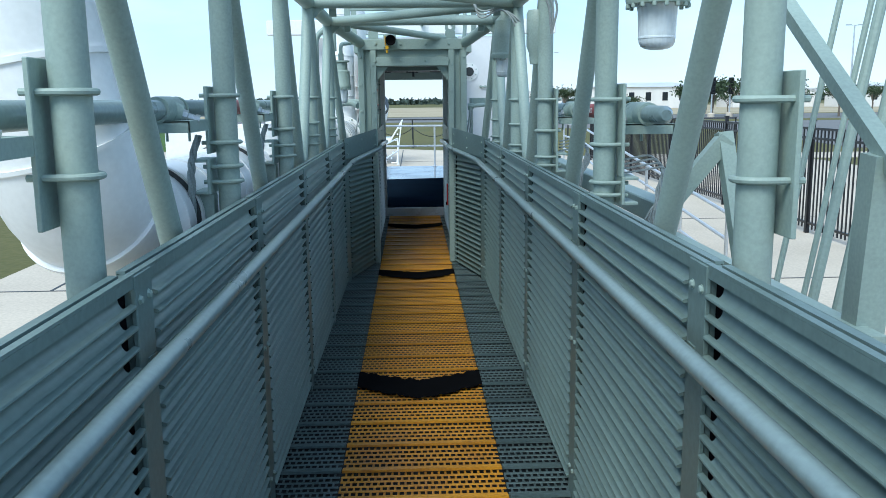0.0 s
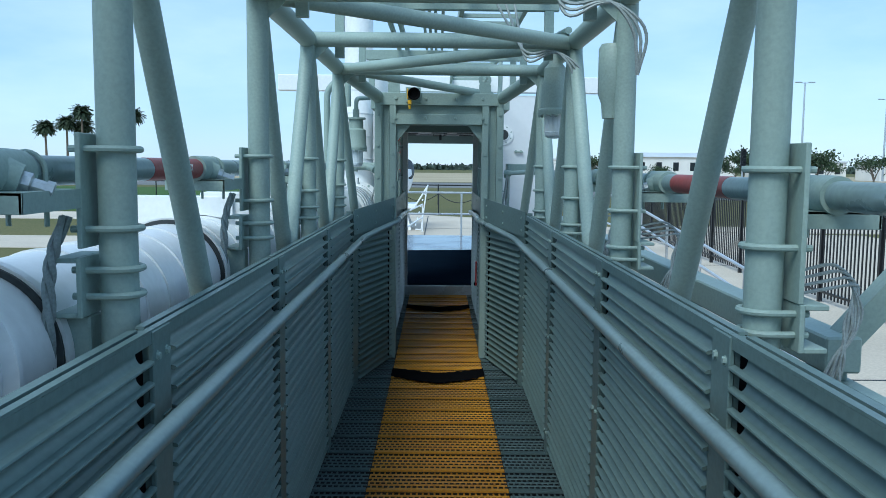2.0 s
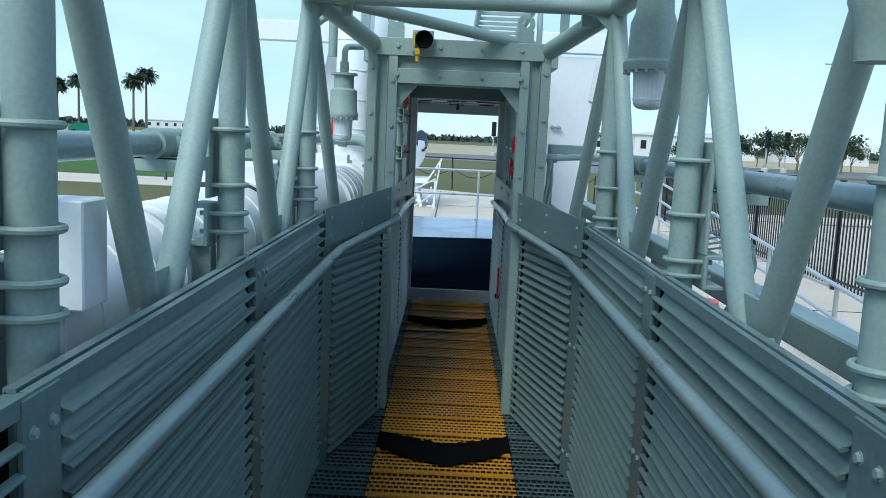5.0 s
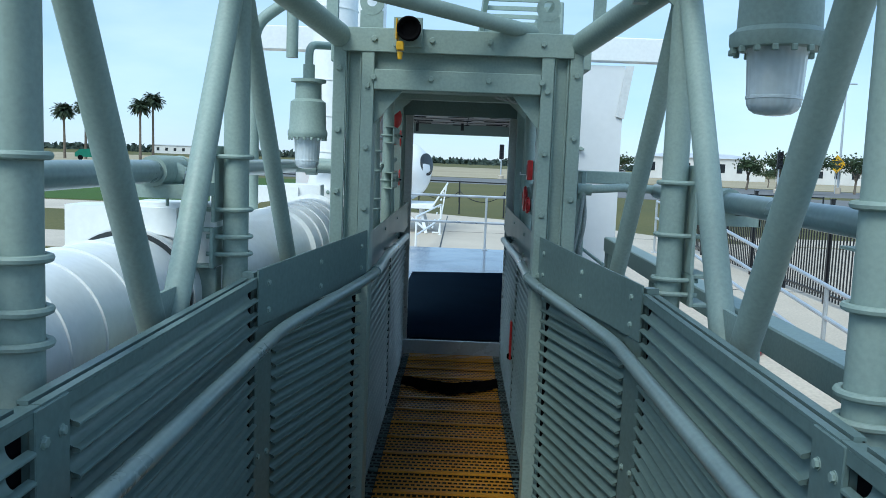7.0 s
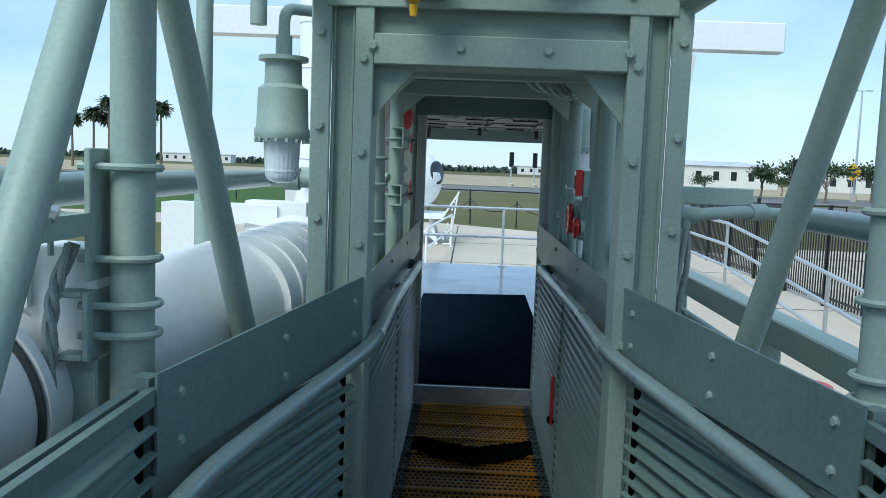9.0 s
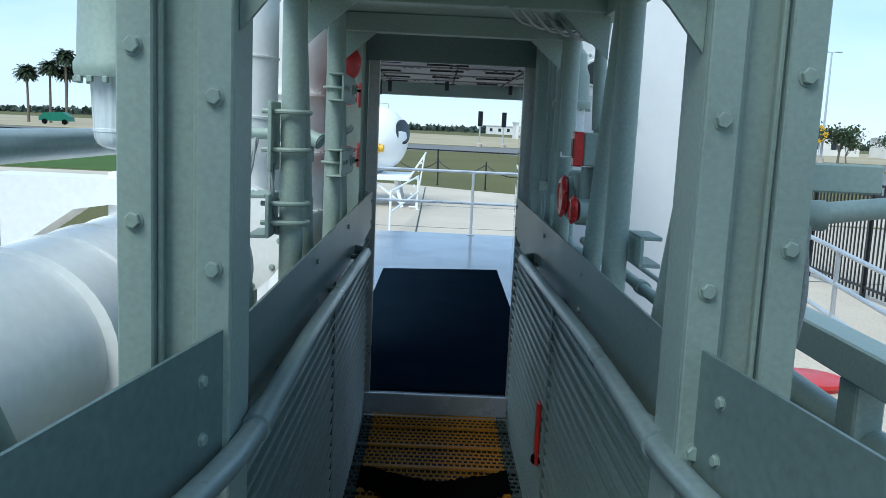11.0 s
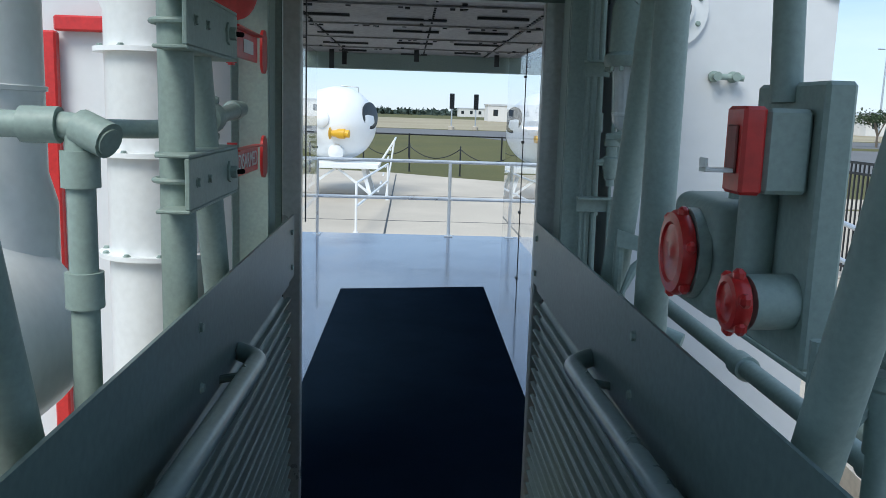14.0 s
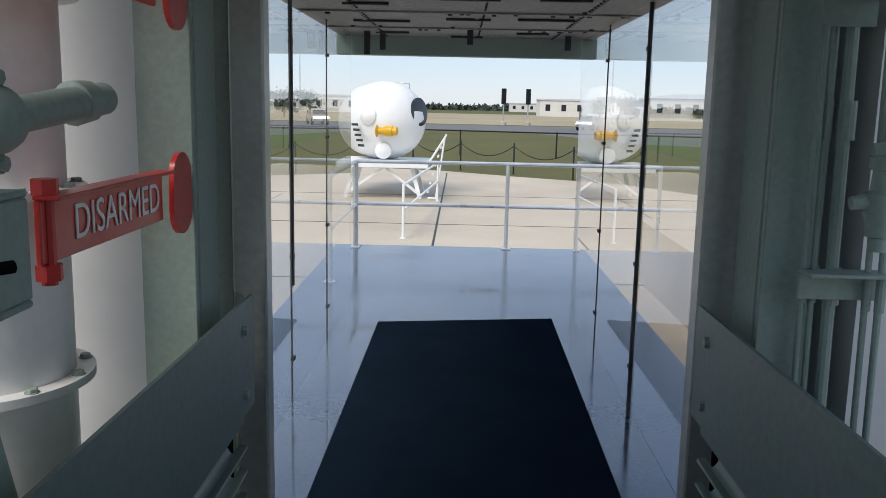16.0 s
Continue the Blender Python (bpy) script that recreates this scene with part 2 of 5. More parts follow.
def raw_mesh(name, verts, faces, material, kind_parent=None):
    me = bpy.data.meshes.new(name)
    me.from_pydata(verts, [], faces)
    me.materials.append(material)
    o = new(name, me)
    if kind_parent:
        o.parent = kind_parent
    return o


_bolt = None


def bolt(parent, place, normal, r=0.014, name="bolt"):
    """A hexagon bolt head on a washer, lying on a face with that normal."""
    global _bolt
    if _bolt is None:
        bm = bm_new()
        lathe(bm, (0, 0, 0), (0, 0, 1), [(0, 1.25), (0.15, 1.25), (0.16, 1.0)], 12)
        lathe(bm, (0, 0, 0.16), (0, 0, 1), [(0, 1.0), (0.5, 1.0), (0.65, 0.85)], 6)
        o = mesh_object("bolt", bm, GREY, 30)
        _bolt = o.data
        bpy.data.objects.remove(o)
    o = new(name, _bolt)
    o.parent = parent
    q = Vector(normal).to_track_quat("Z", "Y")
    o.matrix_basis = Matrix.LocRotScale(Vector(place), q, (r, r, r))
    return o


# ---- lettering ----
def lettering(name, text, size, m, material, parent):
    cu = bpy.data.curves.new(name, "FONT")
    cu.body, cu.size, cu.extrude, cu.align_x, cu.align_y = text, size, 0.0006, "CENTER", "CENTER"
    tmp = new(name, cu)
    me = bpy.data.meshes.new_from_object(tmp.evaluated_get(bpy.context.evaluated_depsgraph_get()))
    bpy.data.objects.remove(tmp)
    me.materials.clear()
    me.materials.append(material)
    o = new(name, me)
    o.parent = parent
    o.matrix_basis = m
    return o


# ---- ground and far surroundings ----
GZ = -0.72
bm = bm_new()
bmesh.ops.create_grid(bm, x_segments=2, y_segments=2, size=2500, matrix=Matrix.Translation((0, 0, GZ - 0.03)))
tagged(mesh_object("ground", bm, GRASS_SOIL), "flat dry grassland reaching to the horizon", "ground", kind="structure")


def sheet(name, pts, z, material, label, category, depth=0.03):
    bm = bm_new()
    slab(bm, [(x, y, z - depth) for x, y in pts], (0, 0, 1), depth)
    return tagged(mesh_object(name, bm, material), label, category, kind="structure")


apron = sheet("pavement", [(-5.6, -6), (15.0, -6), (15.0, 33), (7.9, 34), (5.0, 39), (1.9, 41), (-0.8, 43), (-7, 45), (-9, 38), (-5.6, 16)], GZ, CONCRETE, "pale weathered concrete apron under the walkway", "pavement", 0.2)
bm = bm_new()
for y in (12.35, 17.9, 23.4, 28.9, 34.4):
    spans(bm, -5.4, 7.8, y - 0.02, y + 0.02, GZ - 0.01, GZ + 0.004)
for x, y0, y1 in ((-0.45, 23.43, 42.0), (-4.6, 12.38, 34.0), (4.2, 23.43, 38.0)):
    spans(bm, x - 0.02, x + 0.02, y0, y1, GZ - 0.01, GZ + 0.0035)
tagged(mesh_object("pavement_joints", bm, DARK), "dark sealed joints between the concrete slabs", "joints", kind="structure")
sheet("lawn", [(-90, 44), (-9.5, 44), (-9.5, 84), (-90, 84)], GZ - 0.02, GREEN, "mown green lawn beyond the footpath", "lawn")
for y0, y1 in ((26.2, 30.0), (38.0, 43.0)):
    sheet("path", [(-90, y0), (-9.2, y0), (-9.2, y1), (-90, y1)], GZ - 0.012, CONCRETE, "pale concrete footpath across the grass", "path", 0.05)
sheet("road_1", [(-600, 92), (600, 92), (600, 118), (-600, 118)], GZ - 0.01, ASPHALT, "grey asphalt road beyond the grass", "road")
sheet("verge", [(-600, 122), (600, 122), (600, 260), (-600, 260)], GZ - 0.015, SAND, "pale dry verge along the road", "verge")
sheet("road_2", [(20, 40), (140, 40), (160, 84), (26, 84)], GZ - 0.012, ASPHALT, "grey asphalt car park behind the fence", "road")
sheet("road_3", [(12, 70), (30, 60), (22, 92), (6, 92)], GZ - 0.008, ASPHALT, "grey asphalt drive joining the road", "road")
sheet("path", [(9.5, 34), (60, 34), (60, 37), (9.5, 37)], GZ - 0.006, CONCRETE, "pale concrete footpath behind the fence", "path", 0.05)


# ---- the walkway deck ----
Y0, Y1 = 0.2, 13.6
# added sheets, coloured as the darkness seen through the open grating holes
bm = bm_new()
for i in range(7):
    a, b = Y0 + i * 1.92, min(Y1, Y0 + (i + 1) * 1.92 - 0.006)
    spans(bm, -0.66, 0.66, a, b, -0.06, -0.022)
tagged(mesh_object("floor", bm, SHADE_BLACK), "near-black sheets standing for the shade under the walkway grating", "floor", kind="structure")

PITCH_ROW, ROWS = 0.0467, 6
PLANK = PITCH_ROW * ROWS


def plank_mesh(x0, x1, seed):
    """A pierced plank: bars across the walk joined by short webs that leave small holes, one edge raised."""
    vs, fs = [], []
    hole = 0.029
    cols = int((x1 - x0) / hole)
    rnd = random.Random(seed)

    def lump(xa, xb, ya, yb, z, low, slope):
        k = len(vs)
        vs.extend(((xa, ya, low), (xb, ya, low), (xb, yb, low), (xa, yb, low), (xa + slope, ya + slope, z), (xb - slope, ya + slope, z), (xb - slope, yb - slope, z), (xa + slope, yb - slope, z)))
        fs.extend(tuple(k + a for a in q) for q in ((4, 5, 6, 7), (0, 1, 5, 4), (1, 2, 6, 5), (2, 3, 7, 6), (3, 0, 4, 7)))

    for i in range(ROWS):
        y = i * PITCH_ROW
        edge = i == 0
        h = 0.013 if edge else 0.0075
        lump(x0, x1, y - h, y + h, 0.010 if edge else -0.003 + rnd.uniform(-0.0007, 0.0007), -0.001 if edge else -0.007, 0.002)
        for j in range(cols):
            x = x0 + (j + (0.5 if i % 2 else 0.0)) * hole + 0.004
            w = 0.0048
            if x + w < x1:
                lump(x - w, x + w, y + 0.006, y + PITCH_ROW - 0.006, -0.005 + rnd.uniform(-0.0006, 0.0006), -0.009, 0.001)
    return vs, fs


def grating(name, x0, x1, y0, y1, material, label):
    e = thing(name, (0, y0, 0), label, "grating", kind="structure")
    first = None
    for i in range(math.ceil((y1 - y0) / PLANK)):
        if first is None:
            first = raw_mesh("plank", *plank_mesh(x0, x1, name), material)
            first.parent = e
        else:
            twin(first, e, Matrix.Translation((0, i * PLANK, 0)))
    return e


grating("grating_yellow", -0.352, 0.352, Y0, Y1, YELLOW, "worn yellow pierced planks down the middle of the walk")
grating("grating", -0.66, -0.356, Y0, Y1, GRATE, "grey galvanised pierced planks beside the stripe")
grating("grating", 0.356, 0.66, Y0, Y1, GRATE, "grey galvanised pierced planks beside the stripe")


def chevron(y):
    """A sagging black strip across the stripe."""
    bm = bm_new()
    w, n = 0.355, 44
    rnd_y = random.Random(int(y * 100))
    top, bot = [], []
    for i in range(n + 1):
        x = -w + 2 * w * i / n
        k = 1 - abs(x / w) ** 1.3
        top.append((x, y + 0.10 - 0.16 * k + rnd_y.uniform(-0.016, 0.016), 0.0105))
        bot.append((x, y - 0.16 - 0.20 * k + rnd_y.uniform(-0.020, 0.020), 0.0105))
    slab(bm, top + bot[::-1], (0, 0, 1), 0.003)
    return tagged(mesh_object("floor_strip", bm, BLACK), "black curved anti-slip strip across the yellow grating", "floor strip", "strips on the walkway")


for y in (3.35, 6.50, 9.62, 12.70):
    chevron(y)

# ---- louvred side panels ----
POSTS = [0.67, 2.09, 3.51, 4.93, 6.35, 7.77, 9.19]
TOP = 1.252
PITCH = 0.0455


def slat_mesh(length, gap):
    """A louvre blade: a face that leans back to the top, with a rounded nose along its foot that runs on over the gap."""
    bm = bm_new()
    face = [(0.000, -0.0135), (0.0075, -0.0095), (0.0125, -0.002), (0.0145, 0.008), (0.0135, 0.0225), (0.0155, 0.0225), (0.0165, 0.008), (0.0145, -0.003), (0.009, -0.012), (0.001, -0.0165)]
    nose = [(0.004, -0.0215), (-0.006, -0.0240), (-0.0095, -0.0230), (-0.0110, -0.0200), (-0.0100, -0.0165), (-0.0060, -0.0145), (0.004, -0.0125)]
    for prof, far in ((face, length - gap), (nose, length)):
        a = [bm.verts.new((x, 0, z)) for x, z in prof]
        b = [bm.verts.new((x, far, z)) for x, z in prof]
        bm.faces.new(a[::-1])
        bm.faces.new(b)
        for i in range(len(a)):
            j = (i + 1) % len(a)
            bm.faces.new((a[i], a[j], b[j], b[i]))
    return bm


def louvre_panel(s, p0, p1, top, pitch=PITCH, plain=0.0, strip=0.12, mid=0.0, rise=0.0):
    """A louvred screen from p0 to p1 on plan; s: which way is out. plain: height of a flat plate at its top."""
    p0, p1 = Vector((*p0, 0)), Vector((*p1, 0))
    run = p1 - p0
    L = run.length
    e = thing("louvre_panel", p0, "grey-painted louvred steel side panel of the walkway", "side panel", "louvred panels along the walk")
    turn = math.atan2(-run.x, run.y)
    e.rotation_euler = (0, 0, turn)
    flip = Matrix.Diagonal((s, 1, 1, 1))
    first = None
    n = int((top - plain - 0.035) / pitch)
    # added sheet behind the slats, its near-black painting the shade in there
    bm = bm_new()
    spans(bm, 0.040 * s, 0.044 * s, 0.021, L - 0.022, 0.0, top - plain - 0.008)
    part("back_sheet", bm, SHADE_BLACK, e)
    # added black strip: paints the deep shade in the gap past the slats
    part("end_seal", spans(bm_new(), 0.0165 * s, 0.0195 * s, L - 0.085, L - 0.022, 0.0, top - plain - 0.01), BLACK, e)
    for i in range(n):
        z = 0.03 + (top - plain - 0.035 - n * pitch) + i * pitch
        if first is None:
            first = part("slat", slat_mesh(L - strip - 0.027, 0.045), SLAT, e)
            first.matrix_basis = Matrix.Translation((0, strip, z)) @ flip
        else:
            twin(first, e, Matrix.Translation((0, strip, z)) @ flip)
    bm = bm_new()
    spans(bm, -0.0078 * s, 0.004 * s, -0.025, strip - 0.03, 0.0, top - 0.004 - plain, 0.002)
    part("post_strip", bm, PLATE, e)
    bm = bm_new()
    spans(bm, 0.004 * s, 0.044 * s, -0.02, 0.02, 0.0, top - 0.01)
    part("stile", bm, PLATE, e)
    bm = bm_new()
    if plain:
        spans(bm, 0.0, 0.02 * s, -0.02, L, top - plain - 0.03, top - plain + 0.01)
    else:
        spans(bm, -0.004 * s, 0.012 * s, 0.0, L - 0.003, top - 0.006, top)
        part("outer_rail", spans(bm_new(), 0.026 * s, 0.046 * s, 0.021, L - 0.023, top - 0.03, top - 0.002), PLATE, e)
        part("top_lip", spans(bm_new(), -0.004 * s, 0.000 * s, 0.0, L - 0.003, top - 0.03, top - 0.0065), PLATE, e)
    part("top_rail", bm, PLATE, e)
    if plain:
        bm = bm_new()
        x = -0.008 * s
        slab(bm, [(x, -0.02, top - plain), (x, L + 0.02, top - plain + rise * 0.6), (x, L + 0.02, top + rise), (x, -0.02, top)], (-s, 0, 0), 0.006)
        part("cover_plate", bm, PLATE, e, "flat grey cover plate")
        if mid:
            bm = bm_new()
            spans(bm, -0.0076 * s, 0.002 * s, mid, mid + 0.05, 0.0, top - plain - 0.004, 0.001)
            part("post_strip", bm, PLATE, e)
        zs, ys = (top - 0.05, top - plain + 0.04), ((0.05, L * 0.35, L * 0.62, L - 0.05) if mid else (0.05, L * 0.5, L - 0.05))
        for z in zs:
            for y in ys:
                bolt(e, (-0.0135 * s, y, z + rise * 0.8 * y / L), (-s, 0, 0), 0.009)
    for z in (top - 0.06 - plain * 1.2, 0.66, 0.12):
        for y in (0.0, strip - 0.06):
            bolt(e, (-0.0078 * s, y, z), (-s, 0, 0), 0.009)
    return e


for s in (-1, 1):
    for a, b in zip(POSTS, POSTS[1:]):
        louvre_panel(s, (0.614 * s, a), (0.614 * s, b), TOP)
    louvre_panel(s, (0.614 * s, 9.19), (0.385 * s, 10.11), TOP + 0.026, plain=0.18, rise=0.058)
    louvre_panel(s, (0.415 * s, 10.22), (0.415 * s, 13.56), TOP + 0.035, plain=0.205, mid=1.75)

# ---- handrails ----
for s in (-1, 1):
    e = thing("handrail", (0, 0, 0), "smooth grey-painted pipe handrail inside the louvred panels", "handrail", "handrails")
    bm = bm_new()
    sweep(bm, bend([(0.54 * s, 0.2, 1.075), (0.54 * s, 9.24, 1.08), (0.335 * s, 10.1, 1.145), (0.345 * s, 10.9, 1.14), (0.345 * s, 12.58, 1.092), (0.40 * s, 12.64, 1.092)], 0.14), 0.0215, 16)
    part("rail", bm, RAIL, e)
    for y in (2.14, 3.56, 4.98, 6.40, 7.82):
        bm = bm_new()
        sweep(bm, bend([(0.61 * s, y, 1.03), (0.56 * s, y, 1.03), (0.545 * s, y, 1.065)], 0.02), 0.009, 8)
        box(bm, (0.605 * s, y, 1.03), (0.006, 0.05, 0.05))
        part("bracket", bm, PLATE, e)
    part("sleeve", sweep(bm_new(), [(0.336 * s, 10.21, 1.1455), (0.338 * s, 10.31, 1.1445)], 0.0255, 16), RAIL, e)
    for y in (10.75, 11.7, 12.45):
        bm = bm_new()
        sweep(bm, [(0.41 * s, y, 1.085), (0.36 * s, y, 1.095), (0.345 * s, y, 1.115)], 0.009, 8)
        part("bracket", bm, PLATE, e)


# ---- the open truss over the walk ----
POLES = [2.06, 3.58, 5.09, 6.63, 7.96, 9.40]
PX, PR, TZ = 0.742, 0.043, 2.29
truss = thing("walkway_truss", (0, 0, GZ), "grey-green painted tubular steel truss around the walkway", "truss", kind="structure")


def member(name, a, b, r, material=GREY, seg=14):
    o = Vector((0, 0, GZ))
    bm = bm_new()
    sweep(bm, [Vector(a) - o, Vector(b) - o], r, seg)
    return part(name, bm, material, truss)


for s in (-1, 1):
    for y in POLES:
        member("upright", (PX * s, y, 0.1), (PX * s, y, TZ), PR, seg=20)
    for a in POLES[:3]:
        member("brace", (PX * s, a + 0.05, TZ - 0.02), (PX * s * 0.98, a + 1.26, 0.12), 0.036)
    for a, c, m in ((POLES[3], POLES[4], 7.25), (POLES[4], POLES[5], 8.69)):
        member("brace", (PX * s, a + 0.01, TZ - 0.02), (PX * s, m - 0.02, 1.10), 0.037)
        member("brace", (PX * s, c - 0.01, TZ - 0.02), (PX * s, m + 0.02, 1.10), 0.037)
        bm = bm_new()
        slab(bm, [(PX * s - 0.006 * s, m - 0.16, 1.0 - GZ), (PX * s - 0.006 * s, m + 0.16, 1.0 - GZ), (PX * s - 0.006 * s, m + 0.10, 1.28 - GZ), (PX * s - 0.006 * s, m - 0.10, 1.28 - GZ)], (s, 0, 0), 0.012)
        part("gusset", bm, GREY, truss)
    member("brace", (PX * s, POLES[-1] + 0.05, TZ - 0.08), (PX * s * 0.90, 10.12, 1.0), 0.034)
    member("top_chord", (PX * s, 0.4, TZ), (PX * s, 9.40, TZ), 0.05, seg=18)
    member("top_chord", (PX * s, 9.40, TZ), (0.46 * s, 10.28, 2.12), 0.05, seg=18)
    member("bottom_chord", (0.80 * s, 0.3, 0.10), (0.80 * s, 10.2, 0.10), 0.06)
for i, y in enumerate(POLES):
    member("cross_beam", (-PX, y, TZ), (PX, y, TZ), 0.042)
    if i < len(POLES) - 1:
        y2 = POLES[i + 1]
        k = 1 if i % 2 else -1
        member("roof_brace", (-PX * k, y, TZ - 0.01), (PX * k, y2, TZ - 0.01), 0.038)
    for s in (-1, 1):
        bm = bm_new()
        slab(bm, [(PX * s - s * 0.15, y - 0.006, TZ - GZ - 0.01), (PX * s - s * 0.02, y - 0.006, TZ - GZ - 0.01), (PX * s - s * 0.02, y - 0.006, TZ - GZ - 0.13)], (0, 1, 0), 0.012)
        part("gusset", bm, GREY, truss)
member("roof_brace", (-PX, 9.40, TZ), (0.42, 10.26, 2.18), 0.032)

# ---- clamp plates and brackets on the uprights ----
def ubolt(parent, c, s, r=0.052, rod=0.008):
    """A bent rod round an upright, its ends through a plate on the outer side."""
    bm = bm_new()
    x, y, z = c
    pts = [(x + s * 0.085, y + r, z)] + [p for p in arc((x, y, z), (0, 1, 0), (-s, 0, 0), r, 0, 180, 12)] + [(x + s * 0.085, y - r, z)]
    sweep(bm, pts, rod, 8)
    return part("u_bolt", bm, GREY, parent)


def clamp(x, y, z0, z1, s, zs, lower=None, stub=False):
    e = thing("pipe_clamp", (0, 0, 0), "grey-painted clamp plate with bent rods round an upright", "clamp", "clamps on the uprights")
    bm = bm_new()
    spans(bm, x + s * 0.052, x + s * 0.064, y - 0.075, y + 0.075, z0, z1, 0.002)
    part("plate", bm, GREY, e)
    for z in zs:
        ubolt(e, (x, y, z), s)
    if lower:
        a, b = lower
        bm = bm_new()
        spans(bm, x + s * 0.055, x + s * 0.067, y - 0.08, y + 0.08, a, b, 0.002)
        part("channel", bm, GREY, e)
        for z in (a, b - 0.012):
            bm = bm_new()
            spans(bm, x + s * 0.067, x + s * 0.12, y - 0.08, y + 0.08, z, z + 0.012, 0.002)
            part("flange", bm, GREY, e)
        if stub:
            bm = bm_new()
            spans(bm, x + s * 0.055, x + s * 0.125, y - 0.04, y + 0.03, GZ, a - 0.002, 0.004)
            part("stub_post", bm, GREY, e)
        for k in (0.34, 0.78) if zs else ():
            ubolt(e, (x, y, a + (b - a) * k), s)
    return e


for i, y in enumerate(POLES):
    clamp(-PX, y, 1.41 if i > 1 else 1.34, 1.665 if i > 1 else 1.70, -1, (1.63, 1.452), (1.255, 1.39) if i > 1 else None, i > 1)
    clamp(PX, y, 1.30, 1.66, 1, (1.60, 1.425), (1.19, 1.30) if i > 1 else None)

# ---- the portal frame where the walk narrows ----
portal = thing("portal_frame", (-0.008, 10.14, 0), "grey-painted bolted steel portal frame at the end of the open truss", "portal frame", kind="structure")

portal.scale = (0.925, 1.0, 0.992)


def pp(name, x0, x1, y0, y1, z0, z1, parent=portal, material=GREY, bevel=0.003):
    bm = bm_new()
    spans(bm, x0, x1, y0 - 10.28, y1 - 10.28, z0, z1, bevel)
    return part(name, bm, material, parent)


for s in (-1, 1):
    pp("inner_flange", 0.378 * s, 0.435 * s, 10.26, 10.275, 0.0, 2.14)
    pp("web", 0.436 * s, 0.505 * s, 10.295, 10.31, 0.0, 2.19)
    pp("inner_web", 0.436 * s, 0.446 * s, 10.276, 10.294, 0.0, 2.14)
    pp("outer_web", 0.495 * s, 0.505 * s, 10.276, 10.294, 0.0, 2.14)
    pp("outer_flange", 0.506 * s, 0.565 * s, 10.262, 10.277, 0.0, 2.14)
    pp("side_plate", 0.556 * s, 0.568 * s, 10.278, 10.46, 0.3, 2.14)
    pp("jamb_plate", 0.379 * s, 0.389 * s, 10.276, 10.40, 0.0, 1.95)
    for z in (1.25, 1.51, 1.77, 2.03):
        bolt(portal, (0.407 * s, -0.02, z - 0.07), (0, -1, 0), 0.013)
        bolt(portal, (0.537 * s, -0.018, z), (0, -1, 0), 0.013)
    bm = bm_new()
    slab(bm, [(0.25 * s, 0.02, 1.945), (0.378 * s, 0.02, 1.945), (0.378 * s, 0.02, 1.80)], (0, 1, 0), 0.012)
    part("corner_gusset", bm, GREY, portal)
    # lifting eye on top of the beam
    bm = bm_new()
    n = 20
    rim = [(0.40 * s + 0.055 * math.cos(6.2832 * k / n), 2.31 + 0.055 * math.sin(6.2832 * k / n)) for k in range(n)]
    hole = [(0.40 * s + 0.024 * math.cos(6.2832 * k / n), 2.315 + 0.024 * math.sin(6.2832 * k / n)) for k in range(n)]
    for k in range(n):
        q = (k + 1) % n
        slab(bm, [(rim[k][0], 0.01, rim[k][1]), (rim[q][0], 0.01, rim[q][1]), (hole[q][0], 0.01, hole[q][1]), (hole[k][0], 0.01, hole[k][1])], (0, 1, 0), 0.012)
    spans(bm, 0.348 * s, 0.452 * s, 0.011, 0.021, 2.20, 2.275)
    part("lifting_eye", bm, GREY, portal)
pp("lower_flange", -0.377, 0.377, 10.255, 10.27, 1.945, 2.03)
pp("beam_web", -0.43, 0.43, 10.296, 10.31, 2.03, 2.15)
pp("upper_flange", -0.52, 0.52, 10.255, 10.27, 2.10, 2.20)
pp("top_shelf", -0.55, 0.55, 10.271, 10.40, 2.14, 2.152)
pp("soffit", -0.377, 0.377, 10.27, 10.40, 1.943, 1.955)
for x in (-0.38, -0.12, 0.14, 0.38):
    bolt(portal, (x, -0.025, 1.995), (0, -1, 0), 0.013)
    bolt(portal, (x, -0.025, 2.155), (0, -1, 0), 0.013)


# ---- the roofed box between portal and end frame ----
roof = thing("box_roof", (0, 10.4, 2.14), "dark-shaded grey steel roof over the narrow part of the walk", "roof", kind="structure")
bm = bm_new()
spans(bm, -0.60, 0.60, 0.0, 3.2, 0.03, 0.05)
part("sheet", bm, GREY, roof)
for y in (0.55, 1.55, 2.55):
    bm = bm_new()
    spans(bm, -0.57, 0.57, y - 0.04, y + 0.04, -0.06, 0.028, 0.003)
    part("rafter", bm, GREY, roof)
    for s in (-1, 1):
        bm = bm_new()
        slab(bm, [(0.36 * s, y - 0.005, -0.06), (0.54 * s, y - 0.005, -0.06), (0.54 * s, y - 0.005, -0.22)], (0, 1, 0), 0.01)
        part("gusset", bm, GREY, roof)
for s in (-1, 1):
    bm = bm_new()
    spans(bm, 0.52 * s, 0.585 * s, 0.0, 3.2, -0.07, 0.02, 0.003)
    part("side_beam", bm, GREY, roof)

box_truss = thing("box_truss", (0, 10.4, GZ), "grey-green painted tubes bracing the narrow part of the walk", "truss", kind="structure")


def box_member(name, a, b, r, material=GREY):
    o = Vector((0, 10.4, GZ))
    bm = bm_new()
    sweep(bm, [Vector(a) - o, Vector(b) - o], r, 18)
    return part(name, bm, material, box_truss)


